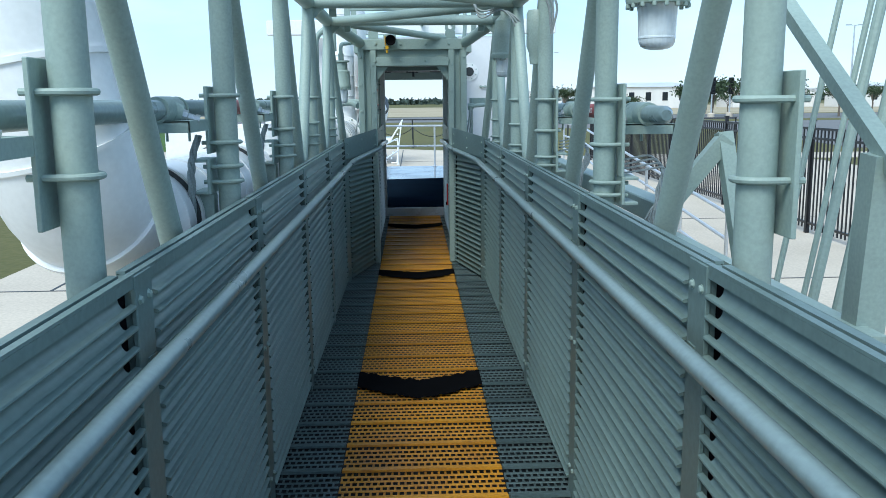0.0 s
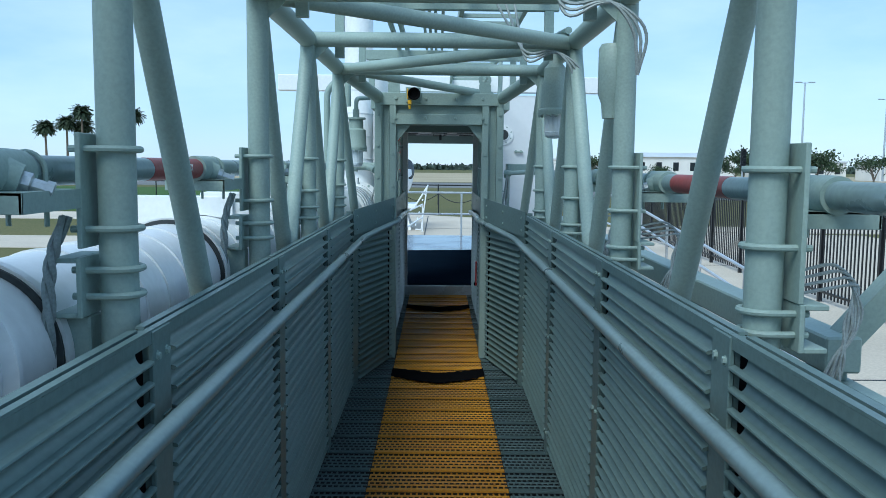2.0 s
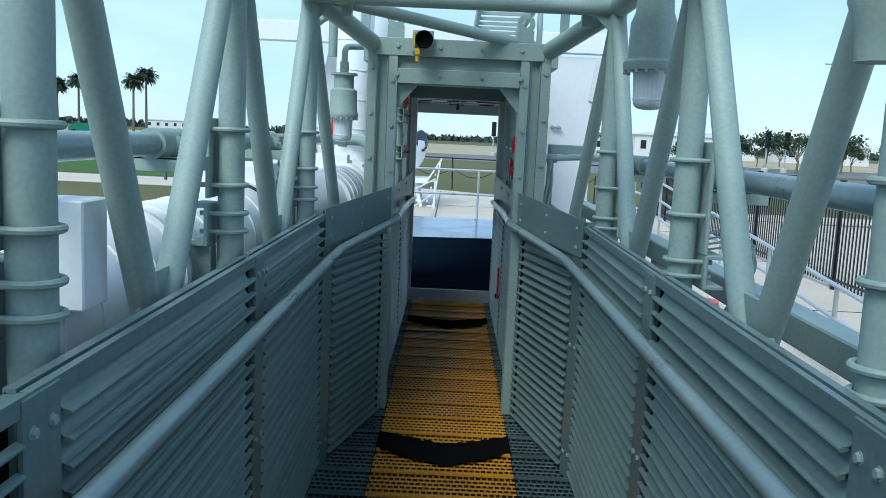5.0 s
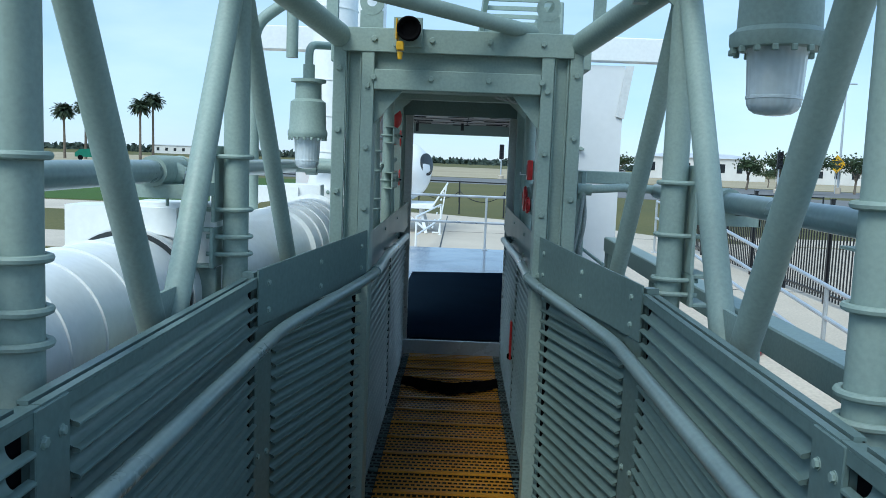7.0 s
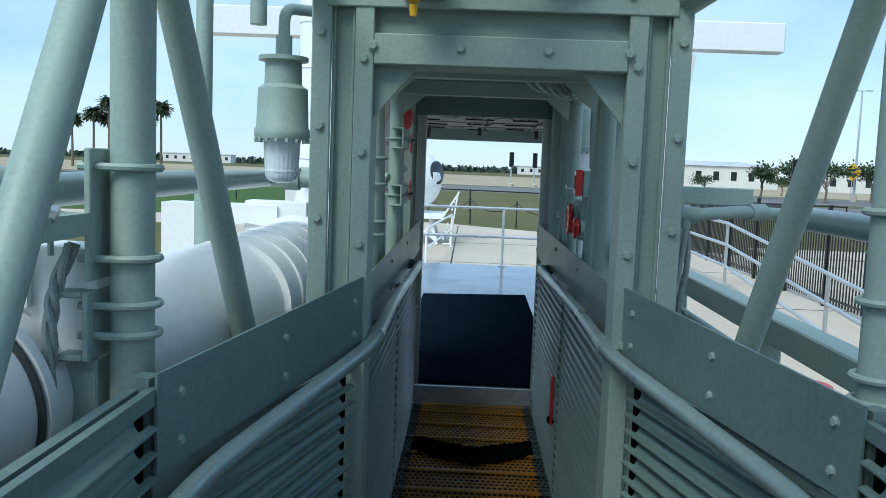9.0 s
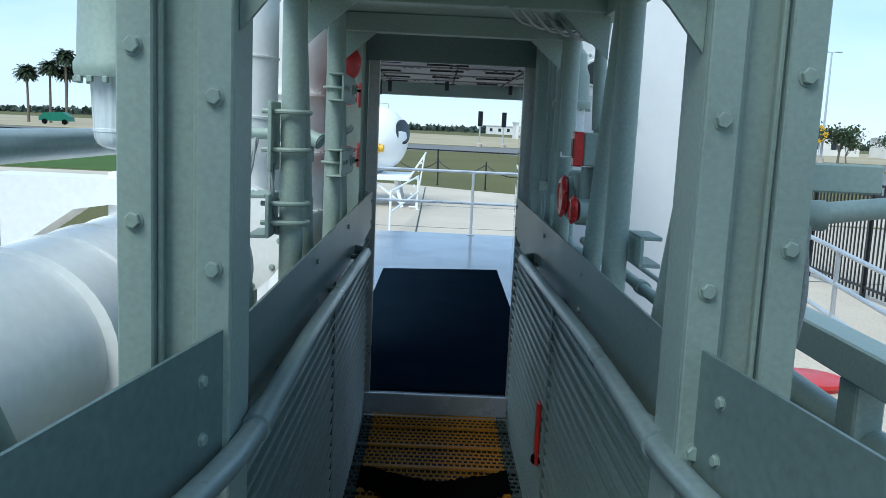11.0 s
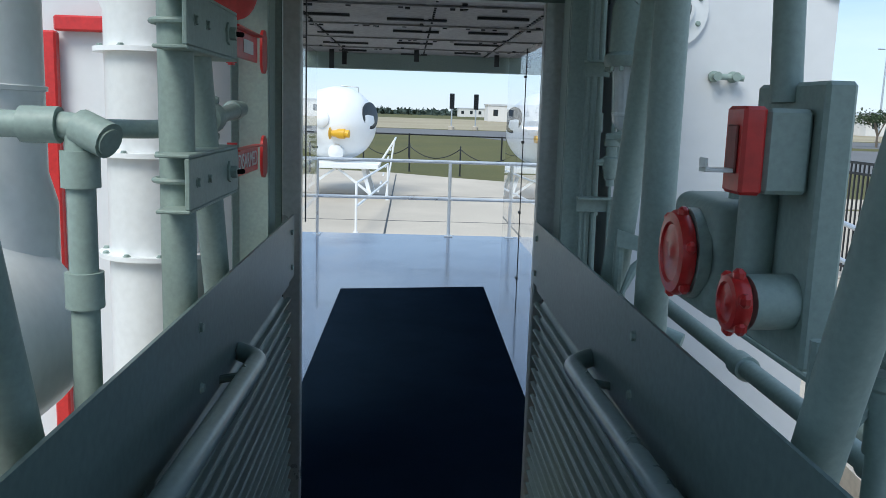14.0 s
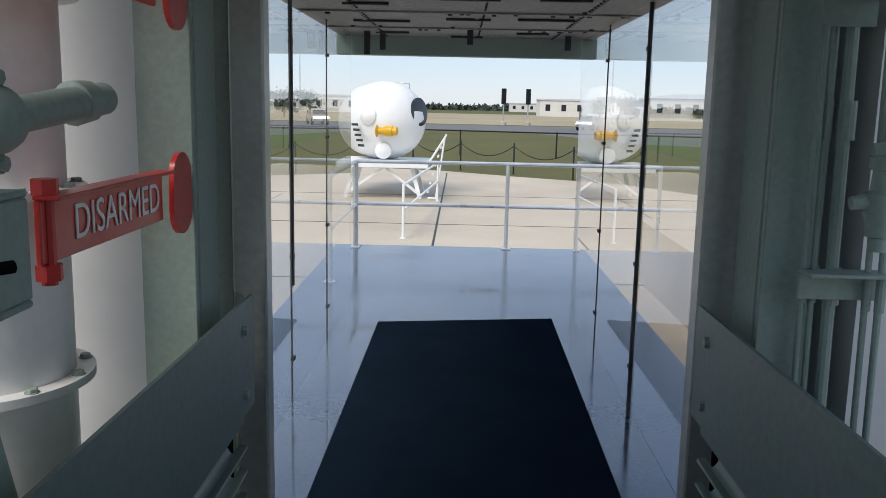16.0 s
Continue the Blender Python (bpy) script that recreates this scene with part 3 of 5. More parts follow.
BX = 0.50
for s in (-1, 1):
    box_member("upright", (BX * s, 11.45 - 0.05 * s, 0.2), (BX * s, 11.45 - 0.05 * s, 2.12), 0.037)
    box_member("upright", (BX * s, 12.53, 0.2), (BX * s, 12.53, 2.12), 0.036)
    box_member("brace", (BX * s, 10.45, 2.1), (BX * s, 11.20, 0.20), 0.036)
    box_member("brace", (BX * s, 11.47, 2.1), (BX * s, 12.12, 0.2), 0.034)
    box_member("brace", (BX * s, 12.58, 2.1), (BX * s, 13.20, 0.2), 0.033)
    bm = bm_new()
    spans(bm, 0.468 * s, 0.56 * s, 13.47 - 10.4, 13.485 - 10.4, 0.0 - GZ, 2.12 - GZ, 0.002)
    spans(bm, 0.466 * s, 0.476 * s, 13.486 - 10.4, 13.60 - 10.4, 0.0 - GZ, 2.12 - GZ, 0.002)
    part("channel_post", bm, GREY, box_truss)
clamp(-BX, 11.50, 1.50, 1.71, -1, (1.68, 1.565), (1.296, 1.43))
clamp(BX, 11.40, 1.28, 1.355, 1, (), (1.272, 1.365))

# ---- the end frame and the white room ----
FZ = 0.117
endf = thing("end_frame", (0, 13.62, 0), "satin grey metal jambs and header at the white room's entrance", "door frame", kind="structure")
for s in (-1, 1):
    bm = bm_new()
    j0, j1 = (0.385, 0.448) if s < 0 else (0.41, 0.50)
    spans(bm, j0 * s, j1 * s, 0.0, 0.05, 0.0, 2.12, 0.004)
    part("jamb", bm, JAMB, endf)
    bm = bm_new()
    spans(bm, (0.45 if s < 0 else 0.502) * s, 0.62 * s, 0.02, 0.07, 0.0, 2.12, 0.004)
    part("backing", bm, GREY, endf)
    bm = bm_new()
    spans(bm, 0.418 * s, 0.422 * s, 0.42, 0.44, FZ if s > 0 else 1.2, 2.12, 0.002)
    if s < 0:
        part("seal", bm, DARK, endf)
    else:
        bm.free()
bm = bm_new()
spans(bm, -0.62, 0.62, -0.004, 0.06, 2.0, 2.17, 0.004)
part("header", bm, PLATE, endf)

bm = bm_new()
spans(bm, -1.35, 1.35, 13.628, 21.2, FZ - 0.09, FZ)
deck = tagged(mesh_object("deck", bm, DECK), "pale blue-grey glossy painted metal floor of the white room", "floor", kind="structure")
# riser front, its pale blue standing for sky light on the edge
bm = bm_new()
spans(bm, -0.415, 0.415, 13.60, 13.627, 0.0, FZ - 0.002)
tagged(mesh_object("step_riser", bm, RISER), "metal step edge into the white room, coloured pale blue as sky-lit", "step", kind="structure")
bm = bm_new()
slab(bm, [(-0.60, 13.66, FZ), (0.62, 13.66, FZ), (0.66, 18.08, FZ), (-0.575, 17.87, FZ)], (0, 0, 1), 0.008)
tagged(mesh_object("floor_mat", bm, MAT), "long dark navy rubber mat on the white room floor", "mat")

ceil_top = 2.13
bm = bm_new()
spans(bm, -0.95, 0.95, 13.7, 18.6, ceil_top, ceil_top + 0.06)
for i in range(5):
    y = 13.9 + i * 0.98
    spans(bm, -0.93, 0.93, y, y + 0.03, ceil_top - 0.010, ceil_top)
    for x in (-0.62, 0.05, 0.66):
        spans(bm, x - 0.012, x + 0.012, y + 0.04, y + 0.94, ceil_top - 0.006, ceil_top)
tagged(mesh_object("ceiling", bm, CEIL), "soiled pale metal ceiling panels with seams and slots", "ceiling", kind="structure")
rnd = random.Random(4)
bm = bm_new()
for i in range(5):
    y = 13.9 + i * 0.98
    for x in (-0.52, 0.0, 0.45):
        w = rnd.uniform(0.10, 0.17)
        d = rnd.uniform(0.25, 0.7)
        spans(bm, x - w, x + w, y + d, y + d + 0.035, ceil_top - 0.014, ceil_top - 0.0005)
    for k in range(16):
        x, d = rnd.uniform(-0.85, 0.85), rnd.choice((0.06, 0.1, 0.9))
        spans(bm, x - 0.012, x + 0.012, y + d, y + d + 0.024, ceil_top - 0.012, ceil_top - 0.0005)
    for x in (-0.59, 0.085, 0.63):
        for k in range(9):
            spans(bm, x - 0.006, x + 0.006, y + 0.1 + 0.09 * k, y + 0.112 + 0.09 * k, ceil_top - 0.008, ceil_top - 0.0005)
for x, y, h in ((-0.7, 18.2, 0.16), (-0.6, 18.3, 0.12), (0.02, 17.9, 0.10), (0.72, 18.3, 0.10)):
    spans(bm, x - 0.02, x + 0.02, y, y + 0.04, ceil_top - h, ceil_top - 0.0005)
tagged(mesh_object("ceiling_slots", bm, DARK), "dark slots, rivets and clips in the ceiling panels", "ceiling slots", kind="structure")
bm = bm_new()
spans(bm, -0.98, 0.98, 18.6, 18.72, 1.99, 2.22, 0.006)
tagged(mesh_object("far_beam", bm, GREY), "grey beam across the white room's open end", "beam", kind="structure")
bm = bm_new()
spans(bm, -1.93, 1.93, 13.42, 13.54, 2.47, 2.66, 0.008)
tagged(mesh_object("fascia_board", bm, WHITE), "long white-painted fascia board above the white room", "fascia", kind="structure")

for s in (-1, 1):
    ys = (13.95, 15.1, 16.25, 17.4, 18.58)
    for i, (a, b) in enumerate(zip(ys, ys[1:])):
        e = thing("window_pane", (0.86 * s, a, FZ), "clear plexiglass wall pane of the white room", "window pane", "plexiglass panes", "structure")
        bm = bm_new()
        spans(bm, 0, 0.008 * s, 0.004, b - a - 0.004, 0.0, ceil_top - FZ - 0.002)
        g = part("pane", bm, PANE, e, "clear plexiglass")
        g.visible_shadow = False
        bm = bm_new()
        w = 0.012 if (s > 0 and i == 2) else 0.003
        spans(bm, -w * s, 0.012 * s, -0.004 - w, 0.0035, 0.0, ceil_top - FZ - 0.002)
        part("seam", bm, DARK, e)
        for z in (0.22, 0.75, 1.3, 1.8):
            bm = bm_new()
            box(bm, (-0.004 * s, 0.02, z), (0.012, 0.05, 0.018))
            part("clip", bm, DARK, e)

# ---- railing at the far edge of the deck ----
def rail_run(name, pts, z0, heights, label, r=0.021, material=ALU, ends=True):
    e = thing(name, (pts[0][0], pts[0][1], z0), label, "railing", "metal railings")
    o = Vector((pts[0][0], pts[0][1], 0))
    for h in heights:
        bm = bm_new()
        sweep(bm, [Vector((p[0], p[1], h + (p[2] if len(p) > 2 else 0))) - o for p in pts], r, 10)
        part("rail", bm, material, e)
    for p in pts:
        dz = p[2] if len(p) > 2 else 0
        bm = bm_new()
        sweep(bm, [Vector((p[0], p[1], dz)) - o, Vector((p[0], p[1], heights[0] + dz)) - o], r, 10)
        part("post", bm, material, e)
        bm = bm_new()
        box(bm, Vector((p[0], p[1], dz + 0.006)) - o, (0.1, 0.1, 0.012), None, 0.002)
        part("foot", bm, material, e)
    return e


rail_run("railing", [(-1.12, 21.1), (0.485, 21.1), (2.1, 21.1)], FZ, (0.91, 0.46), "bright metal pipe railing at the edge of the deck")
rail_run("railing", [(-1.12, 21.0), (-1.12, 19.2)], FZ, (0.91, 0.46), "bright metal pipe railing at the edge of the deck")

# ---- the white air duct along the truss ----
DX, DZ, DR = -1.06, 1.16, 0.205
duct = thing("air_duct", (DX, 4.9, DZ), "thick white-painted air duct with ringed sections and clamps", "duct")


def duct_x(y):
    return 0.22 * min(1.0, max(0.0, (y - 9.5) / 0.85))


def ring(y, r, w, material, name, d=0.0):
    bm = bm_new()
    lathe(bm, (duct_x(y), y - 4.9, duct_x(y) * 0.13), (0, 1, 0), [(0, r - 0.02), (0, r), (w, r), (w, r - 0.02)], 48)
    return part(name, bm, material, duct)


bm = bm_new()
sweep(bm, bend([(0, 0, 0), (0, 4.6, 0), (0.22, 5.45, 0.03), (0.22, 6.62, 0.03)], 0.4, 8), DR, 56)
part("barrel", bm, WHITE, duct)
for y in (5.02, 6.45, 7.8, 9.25, 11.46):
    ring(y, DR + 0.022, 0.03, WHITE, "flange")
for y in (4.98, 6.41, 9.21):
    ring(y + 0.026, DR + 0.016, 0.008, DARK, "seal")
for i in range(30):
    y = 5.4 + i * 0.2
    if min(abs(y - k) for k in (6.45, 7.8, 9.25)) > 0.1 and not 9.5 < y < 10.4 and y < 11.4:
        ring(y, DR + 0.006, 0.012, WHITE, "rib")
bm = bm_new()
ER, EY = 0.42, -0.08
turn = [(0, 0.1, 0)] + [(-0.20 * (ER - ER * math.cos(radians(a))), EY - ER * math.sin(radians(a)), ER - ER * math.cos(radians(a))) for a in range(0, 91, 9)] + [(-0.20 * 3.4, EY - ER, 3.4)]
sweep(bm, turn, [DR] + [DR + 0.03 * min(1, k / 6) for k in range(len(turn) - 1)], 48)
part("elbow", bm, WHITE, duct)
for a in (5, 40, 75):
    c = Vector((-0.20 * (ER - ER * math.cos(radians(a))), EY - ER * math.sin(radians(a)), ER - ER * math.cos(radians(a))))
    d = Vector((-0.20 * math.sin(radians(a)), -math.cos(radians(a)), math.sin(radians(a))))
    bm = bm_new()
    lathe(bm, c, d, [(0, DR + 0.02), (0, DR + 0.037), (0.014, DR + 0.037), (0.014, DR + 0.02)], 48)
    part("weld", bm, WHITE, duct)
for z in (0.55, 0.86, 1.2):
    bm = bm_new()
    lathe(bm, (-0.20 * z, EY - ER, z), (-0.20, 0, 1), [(0, DR + 0.02), (0, DR + 0.038), (0.018, DR + 0.038), (0.018, DR + 0.02)], 48)
    part("weld", bm, WHITE, duct)

for y, w in ((6.95, 1.51), (9.35, 1.31), (11.5, 1.45)):
    e = thing("duct_saddle", (DX, y, GZ), "white-painted steel saddle frame straddling the air duct", "saddle frame", "saddles on the duct")
    bm = bm_new()
    xl, zt = -w - DX, 1.45 - GZ
    slab(bm, [(xl, 0, zt), (0.13, 0, zt), (0.13, 0, zt - 0.10), (0.0, 0, zt - 0.08), (-0.12, 0, zt - 0.10), (xl + 0.10, 0, zt - 0.22), (xl + 0.09, 0, zt - 0.5), (xl, 0, zt - 0.5)], (0, 1, 0), 0.16)
    part("yoke", bm, WHITE, e)
    bm = bm_new()
    spans(bm, -0.02, 0.26, 0.02, 0.15, zt - 0.22, zt + 0.02, 0.004)
    part("cap_block", bm, WHITE, e)
    for x in (xl + 0.045, 0.09):
        bm = bm_new()
        spans(bm, x - 0.04, x + 0.04, 0.03, 0.13, 0.0, zt - 0.3, 0.003)
        part("leg", bm, WHITE, e)

# ---- fire pipes outside the uprights ----
def fire_pipe(s, x, z, y0, y1, band, joints):
    e = thing("fire_pipe", (x, y0, z), "grey-painted fire water pipe with a faded red band and fittings", "pipe", "fire pipes")
    bm = bm_new()
    sweep(bm, [(0, 0.0, 0), (0, 0.03, 0), (0, y1 - y0, 0)], [0.02, 0.035, 0.035], 20)
    part("pipe", bm, RAIL, e)
    bm = bm_new()
    sweep(bm, [(0, band[0] - y0, 0), (0, band[1] - y0, 0)], 0.0362, 20)
    part("band", bm, FADED, e, "faded red band")
    m = Matrix.Translation((-s * 0.0366, (band[0] + band[1]) / 2 - y0 + 0.06 * (1 if s < 0 else -1), 0.003)) @ Matrix.Rotation(radians(90 if s < 0 else -90), 4, "Z") @ Matrix.Rotation(radians(90), 4, "X")
    lettering("letters", "FIREX", 0.036, m, OFFWHITE, e)
    for j in joints:
        bm = bm_new()
        lathe(bm, (0, j - y0 - 0.11, 0), (0, 1, 0), [(0, 0.035), (0, 0.046), (0.03, 0.048), (0.16, 0.048), (0.22, 0.046), (0.22, 0.035)], 20)
        sweep(bm, [(0, j - y0, 0), (-s * 0.05, j - y0 + 0.02, -0.02)], [0.046, 0.036], 14)
        part("tee", bm, GREY, e)
        bm = bm_new()
        lathe(bm, (-s * 0.05, j - y0 + 0.02, -0.02), (-s, 0.3, -0.35), [(0, 0.024), (0.02, 0.024), (0.024, 0.016), (0.05, 0.016), (0.05, 0.02), (0.065, 0.02)], 8)
        part("nozzle", bm, STEEL, e, "bare metal spray nozzle")
        bm = bm_new()
        sweep(bm, arc((0, j - y0 + 0.15, 0), (1, 0, 0), (0, 0, 1), 0.042, 0, 180, 10), 0.006, 6)
        for k in (-0.042, 0.042):
            sweep(bm, [(k, j - y0 + 0.15, 0), (k, j - y0 + 0.15, -0.12)], 0.006, 6)
        part("u_bolt", bm, GREY, e)
        bm = bm_new()
        spans(bm, -0.11, 0.11, j - y0 - 0.10, j - y0 + 0.18, -0.044, -0.038)
        spans(bm, -0.11, 0.11, j - y0 - 0.10, j - y0 - 0.094, -0.08, -0.038, 0.001)
        spans(bm, 0.104, 0.11, j - y0 - 0.10, j - y0 + 0.18, -0.08, -0.044)
        part("shelf_bracket", bm, GREY, e)
    return e


fire_pipe(-1, -0.905, 1.58, 1.5, 11.2, (5.74, 6.32), (3.32, 4.85, 6.38, 7.78, 9.16))
fire_pipe(1, 0.93, 1.54, 4.9, 10.45, (5.87, 6.48), (5.25, 6.72, 8.12, 9.5))


# ---- white room front wall ----
front = thing("wall_front", (0, 13.70, -0.3), "white-painted outer front wall of the white room", "wall", kind="structure")
# front panels take the greyed white, shade included in the colour
bm = bm_new()
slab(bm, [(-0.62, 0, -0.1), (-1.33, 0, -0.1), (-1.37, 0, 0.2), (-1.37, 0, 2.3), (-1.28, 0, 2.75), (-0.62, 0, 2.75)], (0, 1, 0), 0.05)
part("panel", bm, SHADED_WHITE, front)
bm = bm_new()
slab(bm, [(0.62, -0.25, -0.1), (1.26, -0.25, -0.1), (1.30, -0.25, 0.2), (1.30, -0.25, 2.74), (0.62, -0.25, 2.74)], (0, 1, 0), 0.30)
part("panel", bm, SHADED_WHITE, front)
bm = bm_new()
slab(bm, [(1.305, -0.27, 2.74), (1.37, -0.27, 2.74), (1.31, -0.27, 2.32), (1.245, -0.27, 2.34)], (0, 1, 0), 0.018)
part("flap", bm, OFFWHITE, front, "slanted pale edge flap")
bm = bm_new()
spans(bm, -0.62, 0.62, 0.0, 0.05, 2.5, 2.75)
part("panel", bm, SHADED_WHITE, front)
bm = bm_new()
spans(bm, -1.235, -1.185, -0.05, -0.012, 0.0, 2.16, 0.006)
spans(bm, -1.19, -0.86, -0.05, -0.012, 2.16, 2.21, 0.006)
part("edge_strip", bm, RED, front, "red vertical edge strip")
port = thing("vent_port", (0.765, 13.447, 1.972), "round black vent opening in a white bolted flange", "vent port")
bm = bm_new()
lathe(bm, (0, 0, 0), (0, -1, 0), [(0, 0.12), (0.012, 0.12), (0.014, 0.075), (0.03, 0.07), (0.03, 0.062)], 32)
part("flange", bm, WHITE, port)
bm = bm_new()
lathe(bm, (0, 0, 0), (0, -1, 0), [(0.01, 0.06), (0.032, 0.06)], 28)
part("grille", bm, DARK, port)
for k in range(8):
    a = radians(45 * k + 20)
    bolt(port, (0.098 * math.cos(a), -0.013, 0.098 * math.sin(a)), (0, -1, 0), 0.007)
knob = thing("hose_nozzle", (0.92, 13.447, 1.773), "pair of small grey hose nozzles on the white wall", "nozzle")
bm = bm_new()
for x in (0, 0.06):
    lathe(bm, (x, 0, 0), (0, -1, 0), [(0, 0.018), (0.008, 0.018), (0.01, 0.009), (0.03, 0.009), (0.032, 0.014), (0.042, 0.014)], 12)
sweep(bm, [(0, -0.025, 0), (0.085, -0.03, -0.004)], 0.010, 10)
part("body", bm, GREY, knob)


# ---- explosion-proof lamps ----
def lamp(place, label, scale=1.0, reach=(0, 0, 0.5), tall=False, jar=(0.062, 0.142)):
    e = thing("work_lamp", place, label, "lamp", "jar lamps on the truss")
    k = scale
    bm = bm_new()
    lathe(bm, (0, 0, 0), (0, 0, 1), [(-0.012, 0.098 * k), (0.0, 0.102 * k), (0.018, 0.102 * k)] + ([(0.03, 0.095 * k), (0.17 * k, 0.09 * k), (0.185 * k, 0.068 * k), (0.265 * k, 0.066 * k), (0.27 * k, 0.09 * k), (0.285 * k, 0.09 * k), (0.29 * k, 0.03 * k), (0.36 * k, 0.03 * k)] if tall else [(0.03, 0.088 * k), (0.16 * k, 0.085 * k), (0.20 * k, 0.07 * k), (0.27 * k, 0.066 * k), (0.30 * k, 0.04 * k), (0.36 * k, 0.03 * k)]), 32)
    part("housing", bm, GREY, e)
    bm = bm_new()
    lathe(bm, (0, 0, -0.012), (0, 0, -1), [(0.0, 1.06), (0.03, 1.04), (0.09, 1.0), (0.70, 0.93), (0.71, 0.95), (0.75, 0.95), (0.76, 0.92), (0.84, 0.90), (0.92, 0.80), (0.97, 0.62), (1.0, 0.25)], 96)
    for v in bm.verts:
        v.co.x, v.co.y, v.co.z = v.co.x * jar[0] * k, v.co.y * jar[0] * k, -0.012 + (v.co.z + 0.012) * jar[1] * k
    for v in bm.verts:
        f = 1 + 0.014 * math.cos(24 * math.atan2(v.co.y, v.co.x))
        v.co.x, v.co.y = v.co.x * f, v.co.y * f
    part("glass", bm, FROST, e, "ribbed frosted glass jar")
    for j in range(16):
        a = 6.2832 * j / 16
        bm = bm_new() if j == 0 else None
        if j == 0:
            box(bm, (0, 0, 0), (0.012, 0.012, 0.014), None, 0.002)
            first = part("screw", bm, GREY, e)
            first.matrix_basis = Matrix.Translation((0.095 * k, 0, -0.018))
        else:
            twin(first, e, Matrix.Translation((0.095 * k * math.cos(a), 0.095 * k * math.sin(a), -0.018)))
    bm = bm_new()
    sweep(bm, bend([(0, 0, 0.34 * k), (0, 0, 0.46 * k), reach], 0.05), 0.02, 12)
    part("conduit", bm, GREY, e)
    return e


lamp((0.77, 4.5, 1.91), "grey explosion-proof lamp with a glass jar hung from the truss", 1.0, (0.0, 0.42, 0.42))
lamp((0.695, 8.40, 1.925), "grey explosion-proof lamp with a glass jar hung from the truss", 1.0, (0.0, -0.5, 0.42))
lamp((-0.74, 10.72, 1.74), "grey explosion-proof lamp with a glass jar beside the portal", 0.95, (0.10, 0.2, 0.46), True, (0.066, 0.16))
lamp((0.615, 13.2, 1.79), "grey explosion-proof lamp with a glass jar beside the white room", 0.95, (-0.02, 0.15, 0.42), jar=(0.074, 0.19))

# ---- horn on the portal beam ----
horn = thing("signal_horn", (-0.21, 10.04, 2.165), "black signal horn with yellow trim on the portal beam", "horn")
bm = bm_new()
lathe(bm, (0, 0, 0), (0, -1, 0), [(-0.06, 0.03), (0.0, 0.045), (0.05, 0.05), (0.055, 0.044), (0.03, 0.03)], 24)
part("bell", bm, BLACK, horn)
bm = bm_new()
spans(bm, -0.056, -0.048, -0.02, 0.06, -0.04, 0.045, 0.003)
spans(bm, -0.05, -0.02, -0.04, 0.0, -0.085, -0.05, 0.004)
lathe(bm, (-0.035, -0.02, -0.09), (0, 0, -1), [(0, 0.012), (0.03, 0.009)], 10)
part("trim", bm, AMBER, horn, "yellow painted trim")
bm = bm_new()
spans(bm, -0.07, 0.05, 0.05, 0.07, -0.06, 0.06, 0.003)
part("mount", bm, GREY, horn)

# ---- switch box with red caps on the right of the box section ----
jb = thing("junction_box", (0.535, 12.28, 1.40), "grey cast junction box with red caps and red switch", "junction box")
bm = bm_new()
spans(bm, -0.045, 0.09, -0.105, 0.125, -0.105, 0.105)
bmesh.ops.bevel(bm, geom=list(bm.edges), offset=0.028, segments=4, affect="EDGES", profile=0.5)
part("casting", bm, GREY, jb)
part("lid_bolt_boss", lathe(bm_new(), (0.02, -0.04, 0.085), (0, 0, 1), [(0, 0.018), (0.03, 0.016), (0.034, 0.010)], 10), GREY, jb)


def red_cap(c, axis, r):
    bm = bm_new()
    lathe(bm, c, axis, [(0, r * 0.86), (0.003, r * 0.97), (0.008, r), (0.018, r), (0.026, r * 0.93), (0.028, r * 0.72), (0.024, r * 0.66), (0.024, r * 0.2), (0.027, r * 0.1)], 36)
    a = Vector(axis)
    u = a.orthogonal().normalized()
    v = a.cross(u)
    lugs = []
    for k in range(6):
        t = 6.2832 * k / 6
        p = Vector(c) + a * 0.014 + (u * math.cos(t) + v * math.sin(t)) * (r + 0.001)
        lugs.append(p)
    cap = part("cap", bm, RED, jb, "red screw cap")
    for p in lugs:
        part("lug", box(bm_new(), p, (0.018, 0.02, 0.02), None, 0.006), RED, cap)
    return cap


red_cap((-0.062, -0.02, 0.003), (-1, 0, 0), 0.077)
bm = bm_new()
lathe(bm, (-0.062, -0.02, 0.003), (-1, 0, 0), [(-0.06, 0.066), (-0.022, 0.070), (-0.021, 0.082), (0, 0.082)], 32)
part("neck", bm, GREY, jb)
bm = bm_new()
sweep(bm, [(-0.062, -0.30, -0.025), (0.06, -0.28, -0.025)], 0.042, 24)
part("side_neck", bm, GREY, jb)
red_cap((-0.064, -0.305, -0.025), (-1, 0, 0), 0.044)
bm = bm_new()
spans(bm, 0.014, 0.06, -0.34, -0.10, -0.12, 0.30, 0.006)
part("back_plate", bm, GREY, jb)
bm = bm_new()
spans(bm, -0.055, 0.012, -0.316, -0.25, 0.137, 0.26, 0.006)
part("switch_body", bm, GREY, jb)
bm = bm_new()
spans(bm, -0.09, -0.056, -0.318, -0.248, 0.135, 0.262, 0.005)
part("switch_face", bm, RED, jb, "red switch face")
bm = bm_new()
spans(bm, -0.094, -0.089, -0.302, -0.264, 0.165, 0.235, 0.002)
part("recess", bm, FADED, jb)
bm = bm_new()
spans(bm, -0.135, -0.093, -0.300, -0.272, 0.166, 0.172, 0.001)
spans(bm, -0.135, -0.131, -0.300, -0.272, 0.1725, 0.186, 0.001)
part("switch_lever", bm, WHITE, jb, "pale switch lever")
bm = bm_new()
